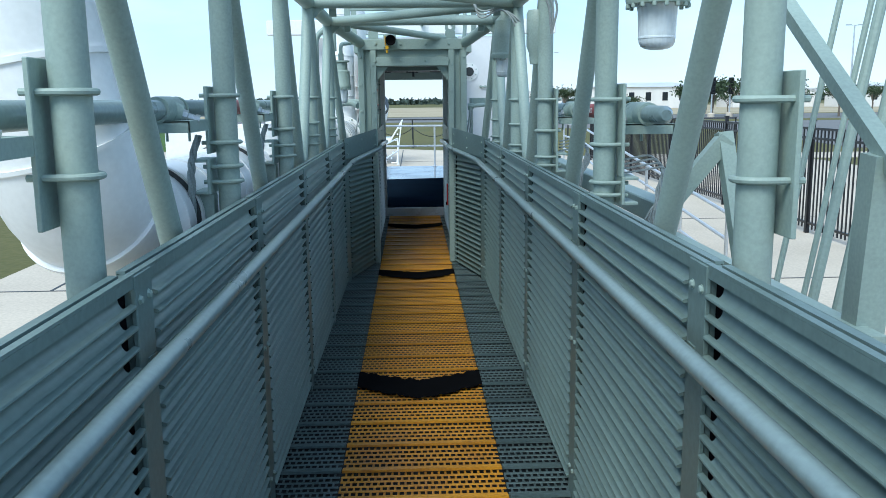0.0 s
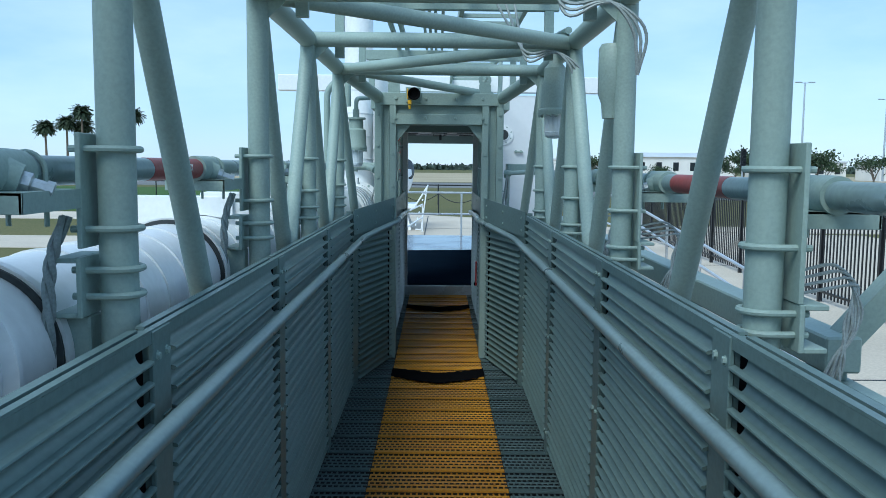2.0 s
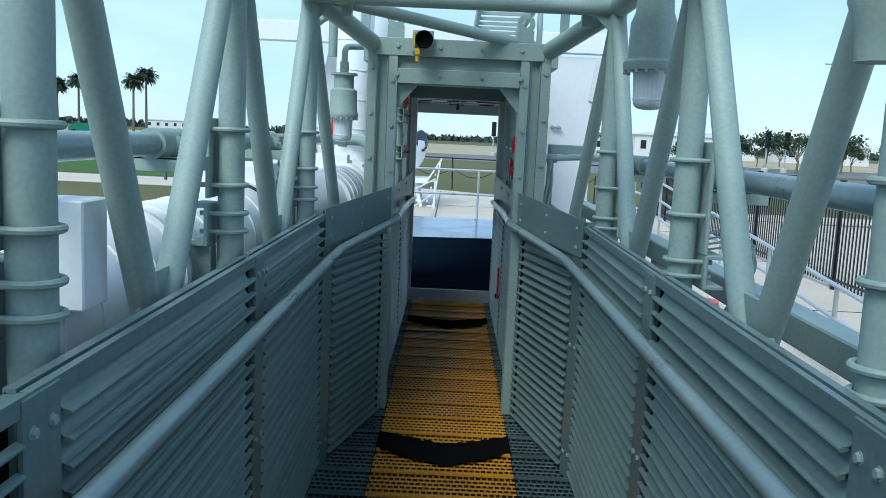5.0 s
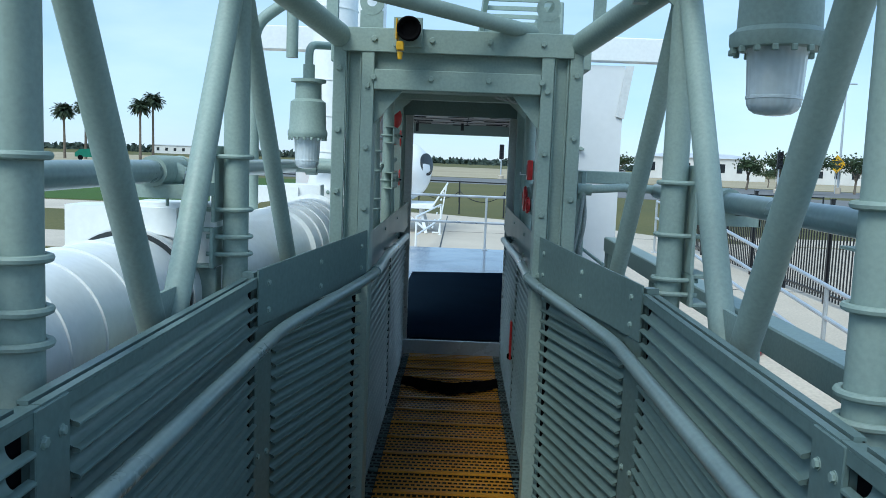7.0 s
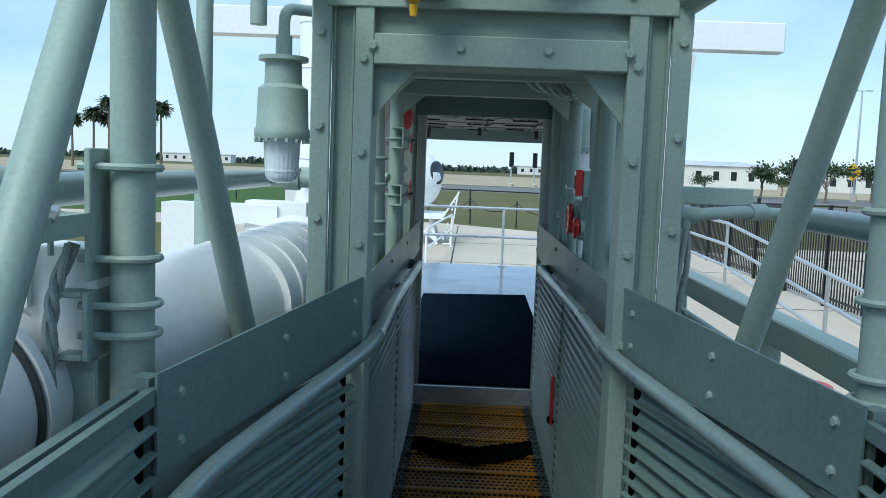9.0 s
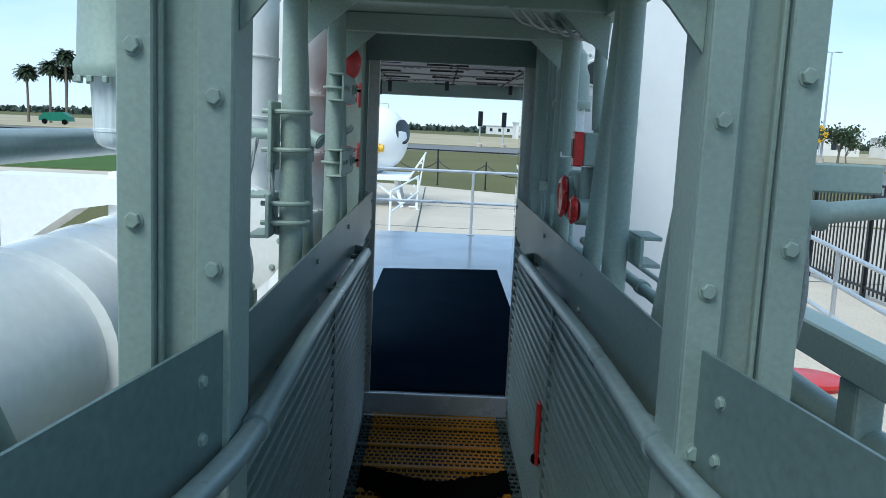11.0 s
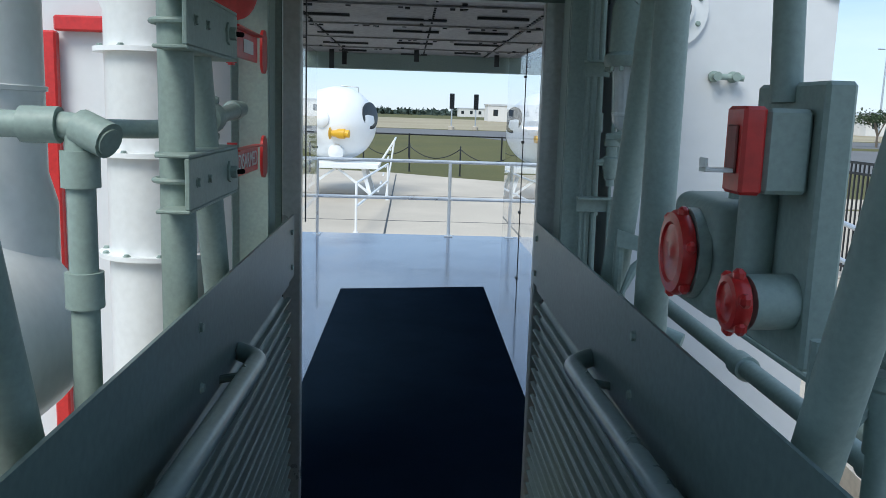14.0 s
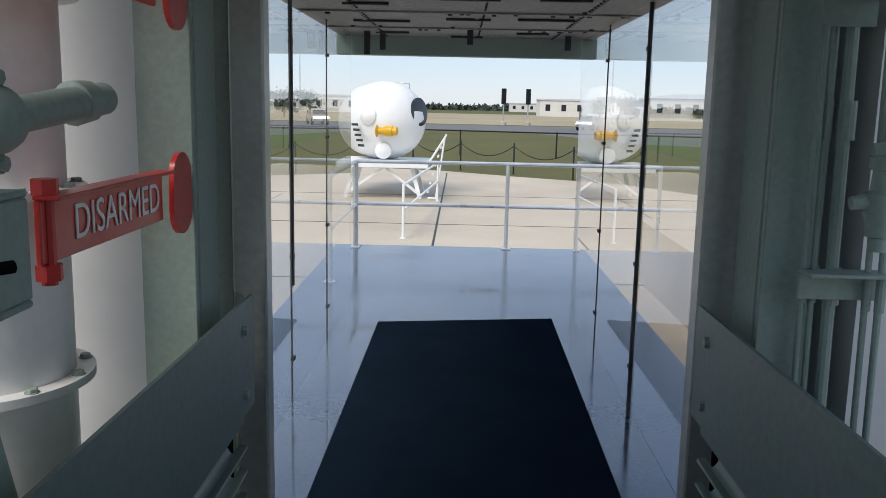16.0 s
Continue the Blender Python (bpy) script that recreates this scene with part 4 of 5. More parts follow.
sweep(bm, bend([(0.01, -0.22, 0.27), (0.0, -0.2, 0.62), (0.10, -0.05, 0.95), (0.10, 0.0, 1.3)], 0.2), 0.024, 12)
part("conduit", bm, GREY, jb)
bm = bm_new()
for z in (0.02, 0.07):
    sweep(bm, [(0.0, -0.2, z), (0.0, -0.2, z + 0.06)], 0.024, 12)
sweep(bm, [(-0.01, -0.2, -0.08), (-0.01, -0.2, 0.13)], 0.03, 12)
part("gland", bm, GREY, jb)

# ---- latch arms on the left, one lettered ----
def latch_arm(y0, y1, z, label, text):
    e = thing("latch_arm", (-0.47, y1, z), label, "latch arm", "latch arms beside the entrance")
    L = y1 - y0
    bm = bm_new()
    spans(bm, 0.012, 0.022, -L - 0.56, -L - 0.09, -0.05, 0.05, 0.002)
    part("channel", bm, GREY, e)
    part("flange", spans(bm_new(), -0.045, 0.022, -L - 0.56, -L - 0.09, 0.0505, 0.058, 0.002), GREY, e)
    part("flange", spans(bm_new(), -0.045, 0.022, -L - 0.56, -L - 0.09, -0.058, -0.0505, 0.002), GREY, e)
    bm = bm_new()
    spans(bm, -0.02, -0.012, -L, -0.06, -0.036, 0.036, 0.002)
    spans(bm, -0.02, 0.01, -L, -0.06, 0.0362, 0.041, 0.001)
    part("arm", bm, RED, e, "red lettered arm" if text else "red arm")
    bm = bm_new()
    n = 16
    out = [(-0.008, 0.0 + 0.045 * math.cos(t), 0.0 + (0.045 if math.sin(t) > 0 else -0.045) * 0.55 + 0.04 * math.sin(t)) for t in [6.2832 * k / n for k in range(n)]]
    slab(bm, out, (1, 0, 0), 0.008)
    part("paddle", bm, RED, e, "rounded red paddle")
    bm = bm_new()
    sweep(bm, [(-0.015, -L + 0.02, -0.06), (-0.015, -L + 0.02, 0.055)], 0.009, 10)
    lathe(bm, (-0.015, -L + 0.02, 0.04), (0, 0, 1), [(0, 0.015), (0.018, 0.015)], 6)
    lathe(bm, (-0.015, -L + 0.02, -0.055), (0, 0, 1), [(0, 0.015), (0.018, 0.015)], 6)
    part("pin", bm, RED, e)
    y = 12.53 - y1
    ring_pts = [(0.02, y - 0.05, 0.0)] + arc((-0.03, y, 0.0), (0, -1, 0), (-1, 0, 0), 0.046, 0, 180, 12) + [(0.02, y + 0.05, 0.0)]
    part("u_bolt", sweep(bm_new(), ring_pts, 0.006, 8), GREY, e)
    for k in (-0.05, 0.05):
        bolt(e, (0.022, y + k, 0.0), (1, 0, 0), 0.009)
    part("fastener", lathe(bm_new(), (0.022, -L - 0.20, 0), (1, 0, 0), [(0, 0.026), (0.005, 0.026), (0.006, 0.015), (0.02, 0.015)], 6), GREY, e)
    part("pin", sweep(bm_new(), [(0.04, -L - 0.20, 0.0), (0.052, -L - 0.18, 0.0)], 0.006, 8), BLACK, e)
    if text:
        m = Matrix.Translation((-0.0108, -L * 0.50, 0.0)) @ Matrix.Rotation(radians(90), 4, "Z") @ Matrix.Rotation(radians(90), 4, "X")
        lettering("letters", text, 0.060, m, WHITE, e)
    else:
        bm = bm_new()
        spans(bm, -0.0118, -0.0105, -L * 0.62, -L * 0.3, -0.018, 0.018)
        part("tag", bm, OFFWHITE, e)
    return e


latch_arm(12.98, 13.42, 1.485, "red latch arm lettered disarmed on a grey channel", "DISARMED")
latch_arm(12.98, 13.42, 1.80, "red latch arm with a pale tag on a grey channel", "")
bm = bm_new()
lathe(bm, (-0.52, 13.15, 1.95), (0.8, -0.6, 0), [(-0.05, 0.05), (0, 0.085), (0.02, 0.085), (0.03, 0.06)], 24)
tagged(mesh_object("blanking_plug", bm, RED), "red round plug on a pipe under the roof", "plug")

# ---- standing white duct behind the latch arms ----
vd = thing("standing_duct", (-0.79, 13.38, GZ), "white-painted standing duct with bolted flanges", "duct")
bm = bm_new()
lathe(bm, (0, 0, 0), (0, 0, 1), [(0, 0.14), (2.62, 0.14), (2.7, 0.175), (3.6, 0.175)], 40)
part("barrel", bm, WHITE, vd)
for z in (1.9, 2.2, 2.5, 2.78):
    bm = bm_new()
    lathe(bm, (0, 0, z), (0, 0, 1), [(0, 0.13), (0, 0.170), (0.014, 0.170), (0.014, 0.13)], 40)
    part("flange", bm, WHITE, vd)
    for k in range(10):
        a = 6.2832 * k / 10
        bolt(vd, (0.156 * math.cos(a), 0.156 * math.sin(a), z + 0.014), (0, 0, 1), 0.009)

bf = thing("blind_flange", (-0.84, 12.05, 1.2), "white-painted bolted blind flange on the end of a duct", "flange")
bm = bm_new()
lathe(bm, (0, 0, 0), (0, 1, 0), [(0, 0.225), (0.02, 0.225), (0.022, 0.2), (0.35, 0.2)], 44)
part("disc", bm, WHITE, bf)
for k in range(12):
    a = 6.2832 * k / 12
    bolt(bf, (0.205 * math.cos(a), 0.0, 0.205 * math.sin(a)), (0, -1, 0), 0.01)
bm = bm_new()
spans(bm, -0.06, 0.06, 0.1, 0.3, -1.92, -0.19)
part("stand", bm, WHITE, bf)

# ---- pipes with elbows beside the box on the left ----
def pipe_thing(name, pts, r, label, material=GREY, category="pipe", collars=(), seg=16, round_by=0.08):
    o = Vector(pts[0])
    e = thing(name, o, label, category)
    path = bend([Vector(p) - o for p in pts], round_by)
    bm = bm_new()
    sweep(bm, path, r, seg)
    part("pipe", bm, material, e)
    for p, d in collars:
        bm = bm_new()
        lathe(bm, Vector(p) - o, d, [(-0.03, r), (-0.03, r * 1.35), (0.03, r * 1.35), (0.03, r)], seg)
        part("collar", bm, material, e)
    return e


pipe_thing("drain_pipe", [(-0.56, 12.17, 1.60), (-0.56, 12.17, 0.3)], 0.023, "grey pipe dropping beside the duct with a strap", collars=(((-0.56, 12.17, 1.53), (0, 0, 1)), ((-0.56, 12.17, 1.33), (0, 0, 1))))
pipe_thing("tee_pipe", [(-1.0, 12.19, 1.60), (-0.56, 12.17, 1.60), (-0.50, 12.14, 1.575)], 0.022, "grey pipe with a tee and a spray nozzle end", collars=(((-0.62, 12.17, 1.60), (1, 0, 0)), ((-0.53, 12.155, 1.588), (1, -0.4, -0.4))))
drum = thing("duct_riser", (-0.87, 12.4, 1.3), "white-painted riser drum with weld seams on the air duct", "duct")
bm = bm_new()
lathe(bm, (0, 0, 0), (0, 0, 1), [(0, 0.168), (0.14, 0.168), (0.20, 0.152), (1.9, 0.152)], 48)
part("barrel", bm, WHITE, drum)
for z in (0.14, 0.36, 0.60, 0.84, 1.08, 1.32):
    bm = bm_new()
    lathe(bm, (0, 0, z), (0.05, 0, 1), [(0, 0.15), (0.002, 0.157), (0.010, 0.157), (0.012, 0.15)], 48)
    part("seam", bm, WHITE, drum)
pipe_thing("cross_pipe", [(-0.9, 12.55, 1.58), (-0.56, 12.75, 1.58), (-0.50, 13.2, 1.63)], 0.021, "grey pipe crossing behind the latch arms", collars=(((-0.54, 12.95, 1.60), (0.1, 1, 0.1)),))
pipe_thing("riser_pipe", [(-0.98, 10.6, 0.2), (-0.98, 10.6, 2.25), (-0.80, 10.6, 2.38), (-0.80, 10.6, 2.1)], 0.028, "slim grey riser pipe with a bend beside the portal", collars=(((-0.98, 10.6, 1.3), (0, 0, 1)),))
pipe_thing("fire_branch", [(-0.905, 11.2, 1.58), (-0.66, 11.2, 1.58), (-0.60, 11.12, 1.55)], 0.034, "grey pipe branch ending in a spray nozzle", collars=(((-0.80, 11.2, 1.58), (1, 0, 0)),))


coup = thing("pipe_coupling", (-0.535, 12.98, 1.605), "grey grooved pipe coupling with two bolts", "coupling")
coup.scale = (0.78, 0.78, 0.78)
AX = Vector((0.06, 0.45, 0.05)).normalized()
part("housing", lathe(bm_new(), AX * -0.035, AX, [(0, 0.028), (0.004, 0.046), (0.022, 0.050), (0.048, 0.050), (0.066, 0.046), (0.07, 0.028)], 20), GREY, coup)
for k in (-1, 1):
    part("lug", box(bm_new(), (0.0, 0.0, 0.058 * k), (0.036, 0.05, 0.022), None, 0.005), GREY, coup)
    bolt(coup, (0.018, 0.0, 0.058 * k), (1, 0, 0), 0.012)
part("nozzle", lathe(bm_new(), AX * 0.20, AX, [(0, 0.026), (0.01, 0.036), (0.05, 0.034), (0.06, 0.022), (0.09, 0.02), (0.092, 0.012)], 14), GREY, coup)

# ---- wire ropes and hanging cables ----
def rope(pts, r, label, strands=3, material=CABLE):
    path = bend(pts, 0.15, 8)
    dense = []
    for a, b in zip(path, path[1:]):
        n = max(1, int((b - a).length / 0.02))
        dense += [a.lerp(b, i / n) for i in range(n)]
    dense.append(path[-1])
    o = dense[0]
    e = thing("wire_rope", o, label, "cable", "cables on the truss")
    for s in range(strands):
        bm = bm_new()
        line = []
        for i, p in enumerate(dense):
            t = 0.55 * i + 6.2832 * s / strands
            line.append(p - o + Vector((math.cos(t), math.sin(t), 0.0)) * r * 0.55)
        sweep(bm, line, r * 0.55, 6)
        part("strand", bm, material, e)
    return e


for y in POLES[2:]:
    rope([(-0.84, y - 0.05, 1.48), (-0.865, y - 0.085, 1.38), (-0.87, y - 0.10, 1.05), (-0.86, y - 0.08, 0.5)], 0.015, "twisted steel wire rope hanging by an upright")
rope([(-0.58, 11.35, 1.60), (-0.60, 11.30, 1.45), (-0.66, 11.22, 1.2), (-0.56, 11.3, 0.85)], 0.008, "twisted steel wire rope hanging by an upright")
rope([(-0.555, 11.46, 1.52), (-0.56, 11.48, 1.4), (-0.54, 11.5, 1.3)], 0.010, "short twisted wire rope under a clamp")
rnd = random.Random(8)
for y in POLES[2:5]:
    for k in range(4):
        d = k * 0.018
        rope([(0.84, y + 0.05, 1.36 - d), (0.98 + d, y + 0.12, 1.36 + 0.02 - d), (1.04 - d, y + 0.1, 1.24), (0.92 + d, y + 0.08, 1.1), (0.86 + d, y + 0.1, 0.8)], 0.007, "bunch of pale painted cables looping from an upright", 2)
pipe_thing("flex_hose", [(0.56, 10.24, 1.52), (0.545, 10.22, 1.40), (0.52, 10.22, 1.25), (0.56, 10.25, 1.0)], 0.009, "grey flexible hose beside the portal", CABLE, "hose", round_by=0.15)
pipe_thing("flex_hose", [(0.565, 10.26, 1.52), (0.575, 10.25, 1.40), (0.545, 10.24, 1.25), (0.60, 10.28, 1.0)], 0.009, "grey flexible hose beside the portal", CABLE, "hose", round_by=0.15)

# ---- pipe past the portal on the right ----
pipe_thing("service_pipe", [(0.555, 10.25, 1.50), (0.555, 10.25, 1.54), (0.75, 10.34, 1.552), (0.93, 10.45, 1.545)], 0.019, "slim grey service pipe with an elbow by the portal", collars=(((0.565, 10.255, 1.54), (1, 0, 0)), ((0.80, 10.37, 1.552), (1, 0.5, 0))), round_by=0.03)
bm = bm_new()
spans(bm, 0.575, 0.60, 10.44, 10.60, 0.9, 1.62, 0.004)
spans(bm, 0.60, 0.86, 10.58, 10.60, 1.56, 1.62, 0.004)
tagged(mesh_object("bracket_plate", bm, GREY), "grey bracket plate standing beside the portal", "bracket")
for x, y, r in ((0.522, 13.43, 0.005), (0.538, 13.43, 0.005), (0.562, 13.42, 0.010), (0.600, 13.38, 0.005), (0.616, 13.37, 0.0055)):
    pipe_thing("conduit", [(x + 0.012, y, 0.3), (x, y, 1.2), (x - 0.004, y + 0.01, 2.12)], r, "thin grey tube beside the white room entrance", category="tube", collars=(((x, y, 1.36), (0, 0, 1)), ((x - 0.001, y, 1.62), (0, 0, 1))), seg=10)
for z, x1 in ((1.385, 0.632), (1.80, 0.58)):
    e = thing("conduit_strut", (0.50, 13.40, z), "grey angle strut carrying thin tubes", "strut", "struts behind the tubes")
    part("flange", spans(bm_new(), 0.0, x1 - 0.5, -0.05, 0.0, 0.0, 0.006, 0.001), GREY, e)
    part("web", spans(bm_new(), 0.0, x1 - 0.5, -0.006, 0.0, -0.042, -0.0005, 0.001), GREY, e)
valve = thing("shutoff_valve", (0.588, 13.34, 1.50), "grey-painted small shut-off valve on a tube", "valve")
part("body", lathe(bm_new(), (0, 0, -0.07), (0, 0, 1), [(0, 0.013), (0.02, 0.013), (0.022, 0.020), (0.045, 0.022), (0.06, 0.027), (0.085, 0.027), (0.09, 0.018), (0.12, 0.016), (0.122, 0.024), (0.14, 0.024)], 12), GREY, valve)
part("port", lathe(bm_new(), (0.02, 0, 0.0), (1, 0, 0.1), [(0, 0.014), (0.02, 0.014), (0.022, 0.019), (0.045, 0.019), (0.047, 0.012), (0.062, 0.012)], 6), GREY, valve)
part("grip", sweep(bm_new(), [(-0.02, 0.0, 0.075), (0.02, -0.01, 0.078), (0.075, -0.02, 0.072)], [0.014, 0.018, 0.011], 10), GREY, valve)
part("grip", sweep(bm_new(), [(-0.045, 0.0, 0.0), (-0.01, 0.0, 0.005)], [0.010, 0.014], 8), GREY, valve)
pipe_thing("conduit", [(0.648, 13.34, 1.508), (0.675, 13.32, 1.512), (0.69, 13.30, 1.56), (0.69, 13.30, 1.66)], 0.009, "bent grey tube from the valve to the lamp", category="tube", seg=10, round_by=0.04)
tag = thing("valve_handle", (0.414, 12.12, 0.45), "red valve handle showing through the louvred panel", "valve handle")
part("lever", spans(bm_new(), -0.022, -0.008, -0.03, 0.03, -0.12, 0.14, 0.004), RED, tag)
part("knob", lathe(bm_new(), (-0.016, 0, -0.12), (0, 0, 1), [(0, 0.012), (0.01, 0.02), (0.03, 0.02), (0.04, 0.012)], 12), BLACK, tag)

pipe_thing("coupled_pipe", [(0.76, 11.0, 1.075), (0.75, 12.5, 1.085), (0.75, 13.35, 1.09)], 0.022, "grey pipe with couplings running outside the narrow walk", collars=(((0.755, 12.05, 1.082), (0, 1, 0)), ((0.75, 12.62, 1.085), (0, 1, 0))))
stand_pipe = thing("spray_standpipe", (0.578, 12.78, 0.9), "grey standpipe with an elbow and spray nozzle", "standpipe", "standpipes beside the narrow walk")
part("pipe", sweep(bm_new(), [(0, 0, 0.15), (0, 0, 0.45)], 0.016, 14), GREY, stand_pipe)
part("collar", lathe(bm_new(), (0, 0, 0.36), (0, 0, 1), [(0, 0.016), (0, 0.020), (0.075, 0.020), (0.08, 0.025), (0.095, 0.025)], 14), GREY, stand_pipe)
part("elbow", lathe(bm_new(), (0.004, 0.012, 0.482), (-0.25, -1, 0.1), [(-0.022, 0.008), (-0.014, 0.022), (0.0, 0.026), (0.014, 0.024), (0.02, 0.017), (0.03, 0.017)], 14), GREY, stand_pipe)
part("nozzle", lathe(bm_new(), (-0.003, -0.016, 0.485), (-0.25, -1, 0.1), [(0, 0.010), (0.012, 0.010), (0.013, 0.006)], 8), BLACK, stand_pipe, "dark spray nozzle opening")
part("foot_elbow", sweep(bm_new(), [(0.0, 0.0, 0.27), (0.01, -0.03, 0.225), (0.06, -0.06, 0.21)], [0.020, 0.025, 0.022], 12), GREY, stand_pipe)
clip_post = thing("strap_post", (0.492, 12.80, 0.0), "short grey post with a strap to the standpipe", "post", "strap posts by the standpipes")
part("post", sweep(bm_new(), [(0, 0, 0), (0, 0, 1.385)], 0.013, 10), GREY, clip_post)
part("strap", slab(bm_new(), [(-0.012, -0.016, 1.33), (0.085, -0.036, 1.315), (0.085, -0.036, 1.345), (-0.012, -0.016, 1.372)], (0, -1, 0), 0.006), GREY, clip_post)
part("rod", sweep(bm_new(), [(0.07, -0.03, 1.32), (0.03, -0.035, 1.28), (0.0, -0.05, 1.22)], [0.008, 0.012, 0.006], 8), GREY, clip_post)
copy_thing(stand_pipe, Matrix.Translation((0.60, 11.80, 0.80)) @ Matrix.Diagonal((1.15, 1.15, 1.15, 1)))
copy_thing(clip_post, Matrix.Translation((0.525, 11.84, -0.03)))
pipe_thing("slim_pipe", [(0.83, 11.2, 1.10), (0.82, 13.35, 1.115)], 0.010, "slim grey pipe beside a coupled pipe", seg=10)
for k in range(6):
    x = 0.16 + 0.05 * k
    pipe_thing("loose_cable", [(x, 11.9 + 0.04 * k, 2.09), (x + 0.08, 12.05, 2.04 - 0.012 * k), (x + 0.2, 12.2 + 0.03 * k, 2.06), (0.54, 12.4, 2.03)], 0.007, "grey cable hanging under the box roof", CABLE, "cable", seg=6, round_by=0.1)

# ---- long beams outside the right uprights ----
outer = thing("outer_frame", (1.12, 6.0, GZ), "grey-painted square beams on stub posts outside the truss", "beam frame", kind="structure")


def obeam(name, x0, x1, y0, y1, z0, z1):
    bm = bm_new()
    spans(bm, x0 - 1.12, x1 - 1.12, y0 - 6.0, y1 - 6.0, z0 - GZ, z1 - GZ, 0.006)
    return part(name, bm, GREY, outer)


obeam("upper_beam", 1.04, 1.14, 5.4, 12.45, 1.05, 1.15)
bm = bm_new()
sweep(bm, [(0.0, -1.5, 0.88 - GZ), (0.0, 6.8, 0.88 - GZ)], 0.05, 18)
part("lower_pipe", bm, GREY, outer)
for y in (5.5, 6.8, 8.2, 9.6, 11.0, 12.4):
    obeam("stub_post", 1.05, 1.13, y - 0.05, y + 0.05, 0.0, 1.05)
for y in (5.5, 8.2, 12.4):
    obeam("leg", 1.06, 1.16, y - 0.06, y + 0.06, GZ, 0.0)
    obeam("leg", -1.16 + 0.2, -1.06 + 0.2, y - 0.06, y + 0.06, GZ, 0.1)
for a, b, c in (((1.13, 5.50, 1.12), (1.36, 5.44, 1.43), 0.05), ((1.35, 5.45, 1.45), (1.47, 5.22, 0.4), 0.045), ((1.12, 5.42, 1.0), (1.12, 5.42, 0.1), 0.045)):
    o = Vector((1.12, 6.0, GZ))
    bm = bm_new()
    sweep(bm, [Vector(a) - o, Vector(b) - o], c, 4)
    part("strut", bm, GREY, outer, smooth=0)
for a, b, c in (((1.15, 4.62, 2.02), (1.15, 3.72, 1.42), 0.030), ((1.15, 3.80, 1.46), (1.15, 3.98, GZ), 0.055), ((1.12, 3.7, 1.0), (1.12, 5.5, 1.0), 0.03)):
    o = Vector((1.12, 6.0, GZ))
    part("strut", sweep(bm_new(), [Vector(a) - o, Vector(b) - o], c, 4), GREY, outer, smooth=0)
for k, (x, y) in enumerate(((1.18, 4.45), (1.24, 4.3), (1.31, 4.5), (1.36, 4.35), (1.46, 4.4))):
    pipe_thing("slant_rod", [(x - 0.28, y, GZ), (x + 0.32, y + 0.1, 2.6)], (0.010, 0.016, 0.010, 0.020, 0.010)[k], "slanting grey rod beside the truss", category="rod", seg=10)

# ---- ladder tray, conduits and small beams above the truss ----
tray = thing("cable_ladder", (0.33, 7.0, 2.62), "grey cable ladder running along above the truss", "cable ladder")
for x in (-0.20, 0.20):
    bm = bm_new()
    spans(bm, x - 0.015, x + 0.015, 0.6, 6.6, -0.05, 0.05, 0.003)
    part("side_rail", bm, GREY, tray)
for i in range(20):
    bm = bm_new()
    if i == 0:
        spans(bm, -0.185, 0.185, -0.012, 0.012, -0.035, -0.01)
        rung = part("rung", bm, GREY, tray)
        rung.matrix_basis = Matrix.Translation((0, 0.75, 0))
    else:
        bm.free()
        twin(rung, tray, Matrix.Translation((0, 0.75 + 0.3 * i, 0)))
for i, x in enumerate((-0.36, -0.29, -0.12, -0.08, -0.04, 0.01)):
    pipe_thing("conduit", [(x, 3.2, 2.60), (x, 10.9, 2.60)], (0.02, 0.02, 0.011, 0.011, 0.011, 0.011)[i], "long grey conduit above the truss", category="conduit", seg=10)
for i, y in enumerate(POLES[2:] + [10.28]):
    bm = bm_new()
    spans(bm, -0.62, 0.66, y + 0.06, y + 0.11, 2.47, 2.55, 0.003)
    spans(bm, -0.60, -0.55, y + 0.062, y + 0.108, 2.2, 2.47)
    spans(bm, 0.58, 0.63, y + 0.062, y + 0.108, 2.2, 2.47)
    tagged(mesh_object("roof_joist", bm, GREY), "grey steel joist above the truss carrying conduits", "joist", "joists above the truss")
for y in (6.42, 7.86):
    for k in range(3):
        pipe_thing("loop_cable", [(0.30 + 0.05 * k, y + 0.1, 2.5), (0.46, y + 0.02, 2.2 - 0.03 * k), (0.62, y - 0.02, 2.24), (0.72 + 0.03 * k, y - 0.03, 2.12), (0.74, y, 1.95)], 0.007, "thin pale cable looped under the truss roof", CABLE, "cable", seg=6, round_by=0.2)
for y in (6.5,):
    bm = bm_new()
    lathe(bm, (0.70, y + 0.18, 2.10), (0, 0, -1), [(0, 0.05), (0.02, 0.06), (0.2, 0.06), (0.24, 0.045), (0.3, 0.04)], 20)
    tagged(mesh_object("cable_gland", bm, GREY), "grey cable gland fitting hung inside the truss", "cable gland", "cable glands on the truss")


# ---- ramp and its railings on the right ----
bm = bm_new()
slab(bm, [(2.5, 10.0, GZ), (2.5, 20.0, FZ), (2.5, 24.0, FZ), (2.5, 24.0, GZ)], (1, 0, 0), 1.25)
tagged(mesh_object("ramp", bm, CONCRETE), "pale concrete ramp rising beside the walkway", "ramp", kind="structure")


def ramp_z(y):
    return GZ + (FZ - GZ) * min(1.0, max(0.0, (y - 10.0) / 10.0))


ys = (11.2, 12.9, 14.6, 16.3, 18.0, 19.7, 21.8)
rail_run("railing", [(3.55, y, ramp_z(y)) for y in ys], 0.0, (0.92, 0.62, 0.32), "bright metal pipe railing along the concrete ramp", 0.022)

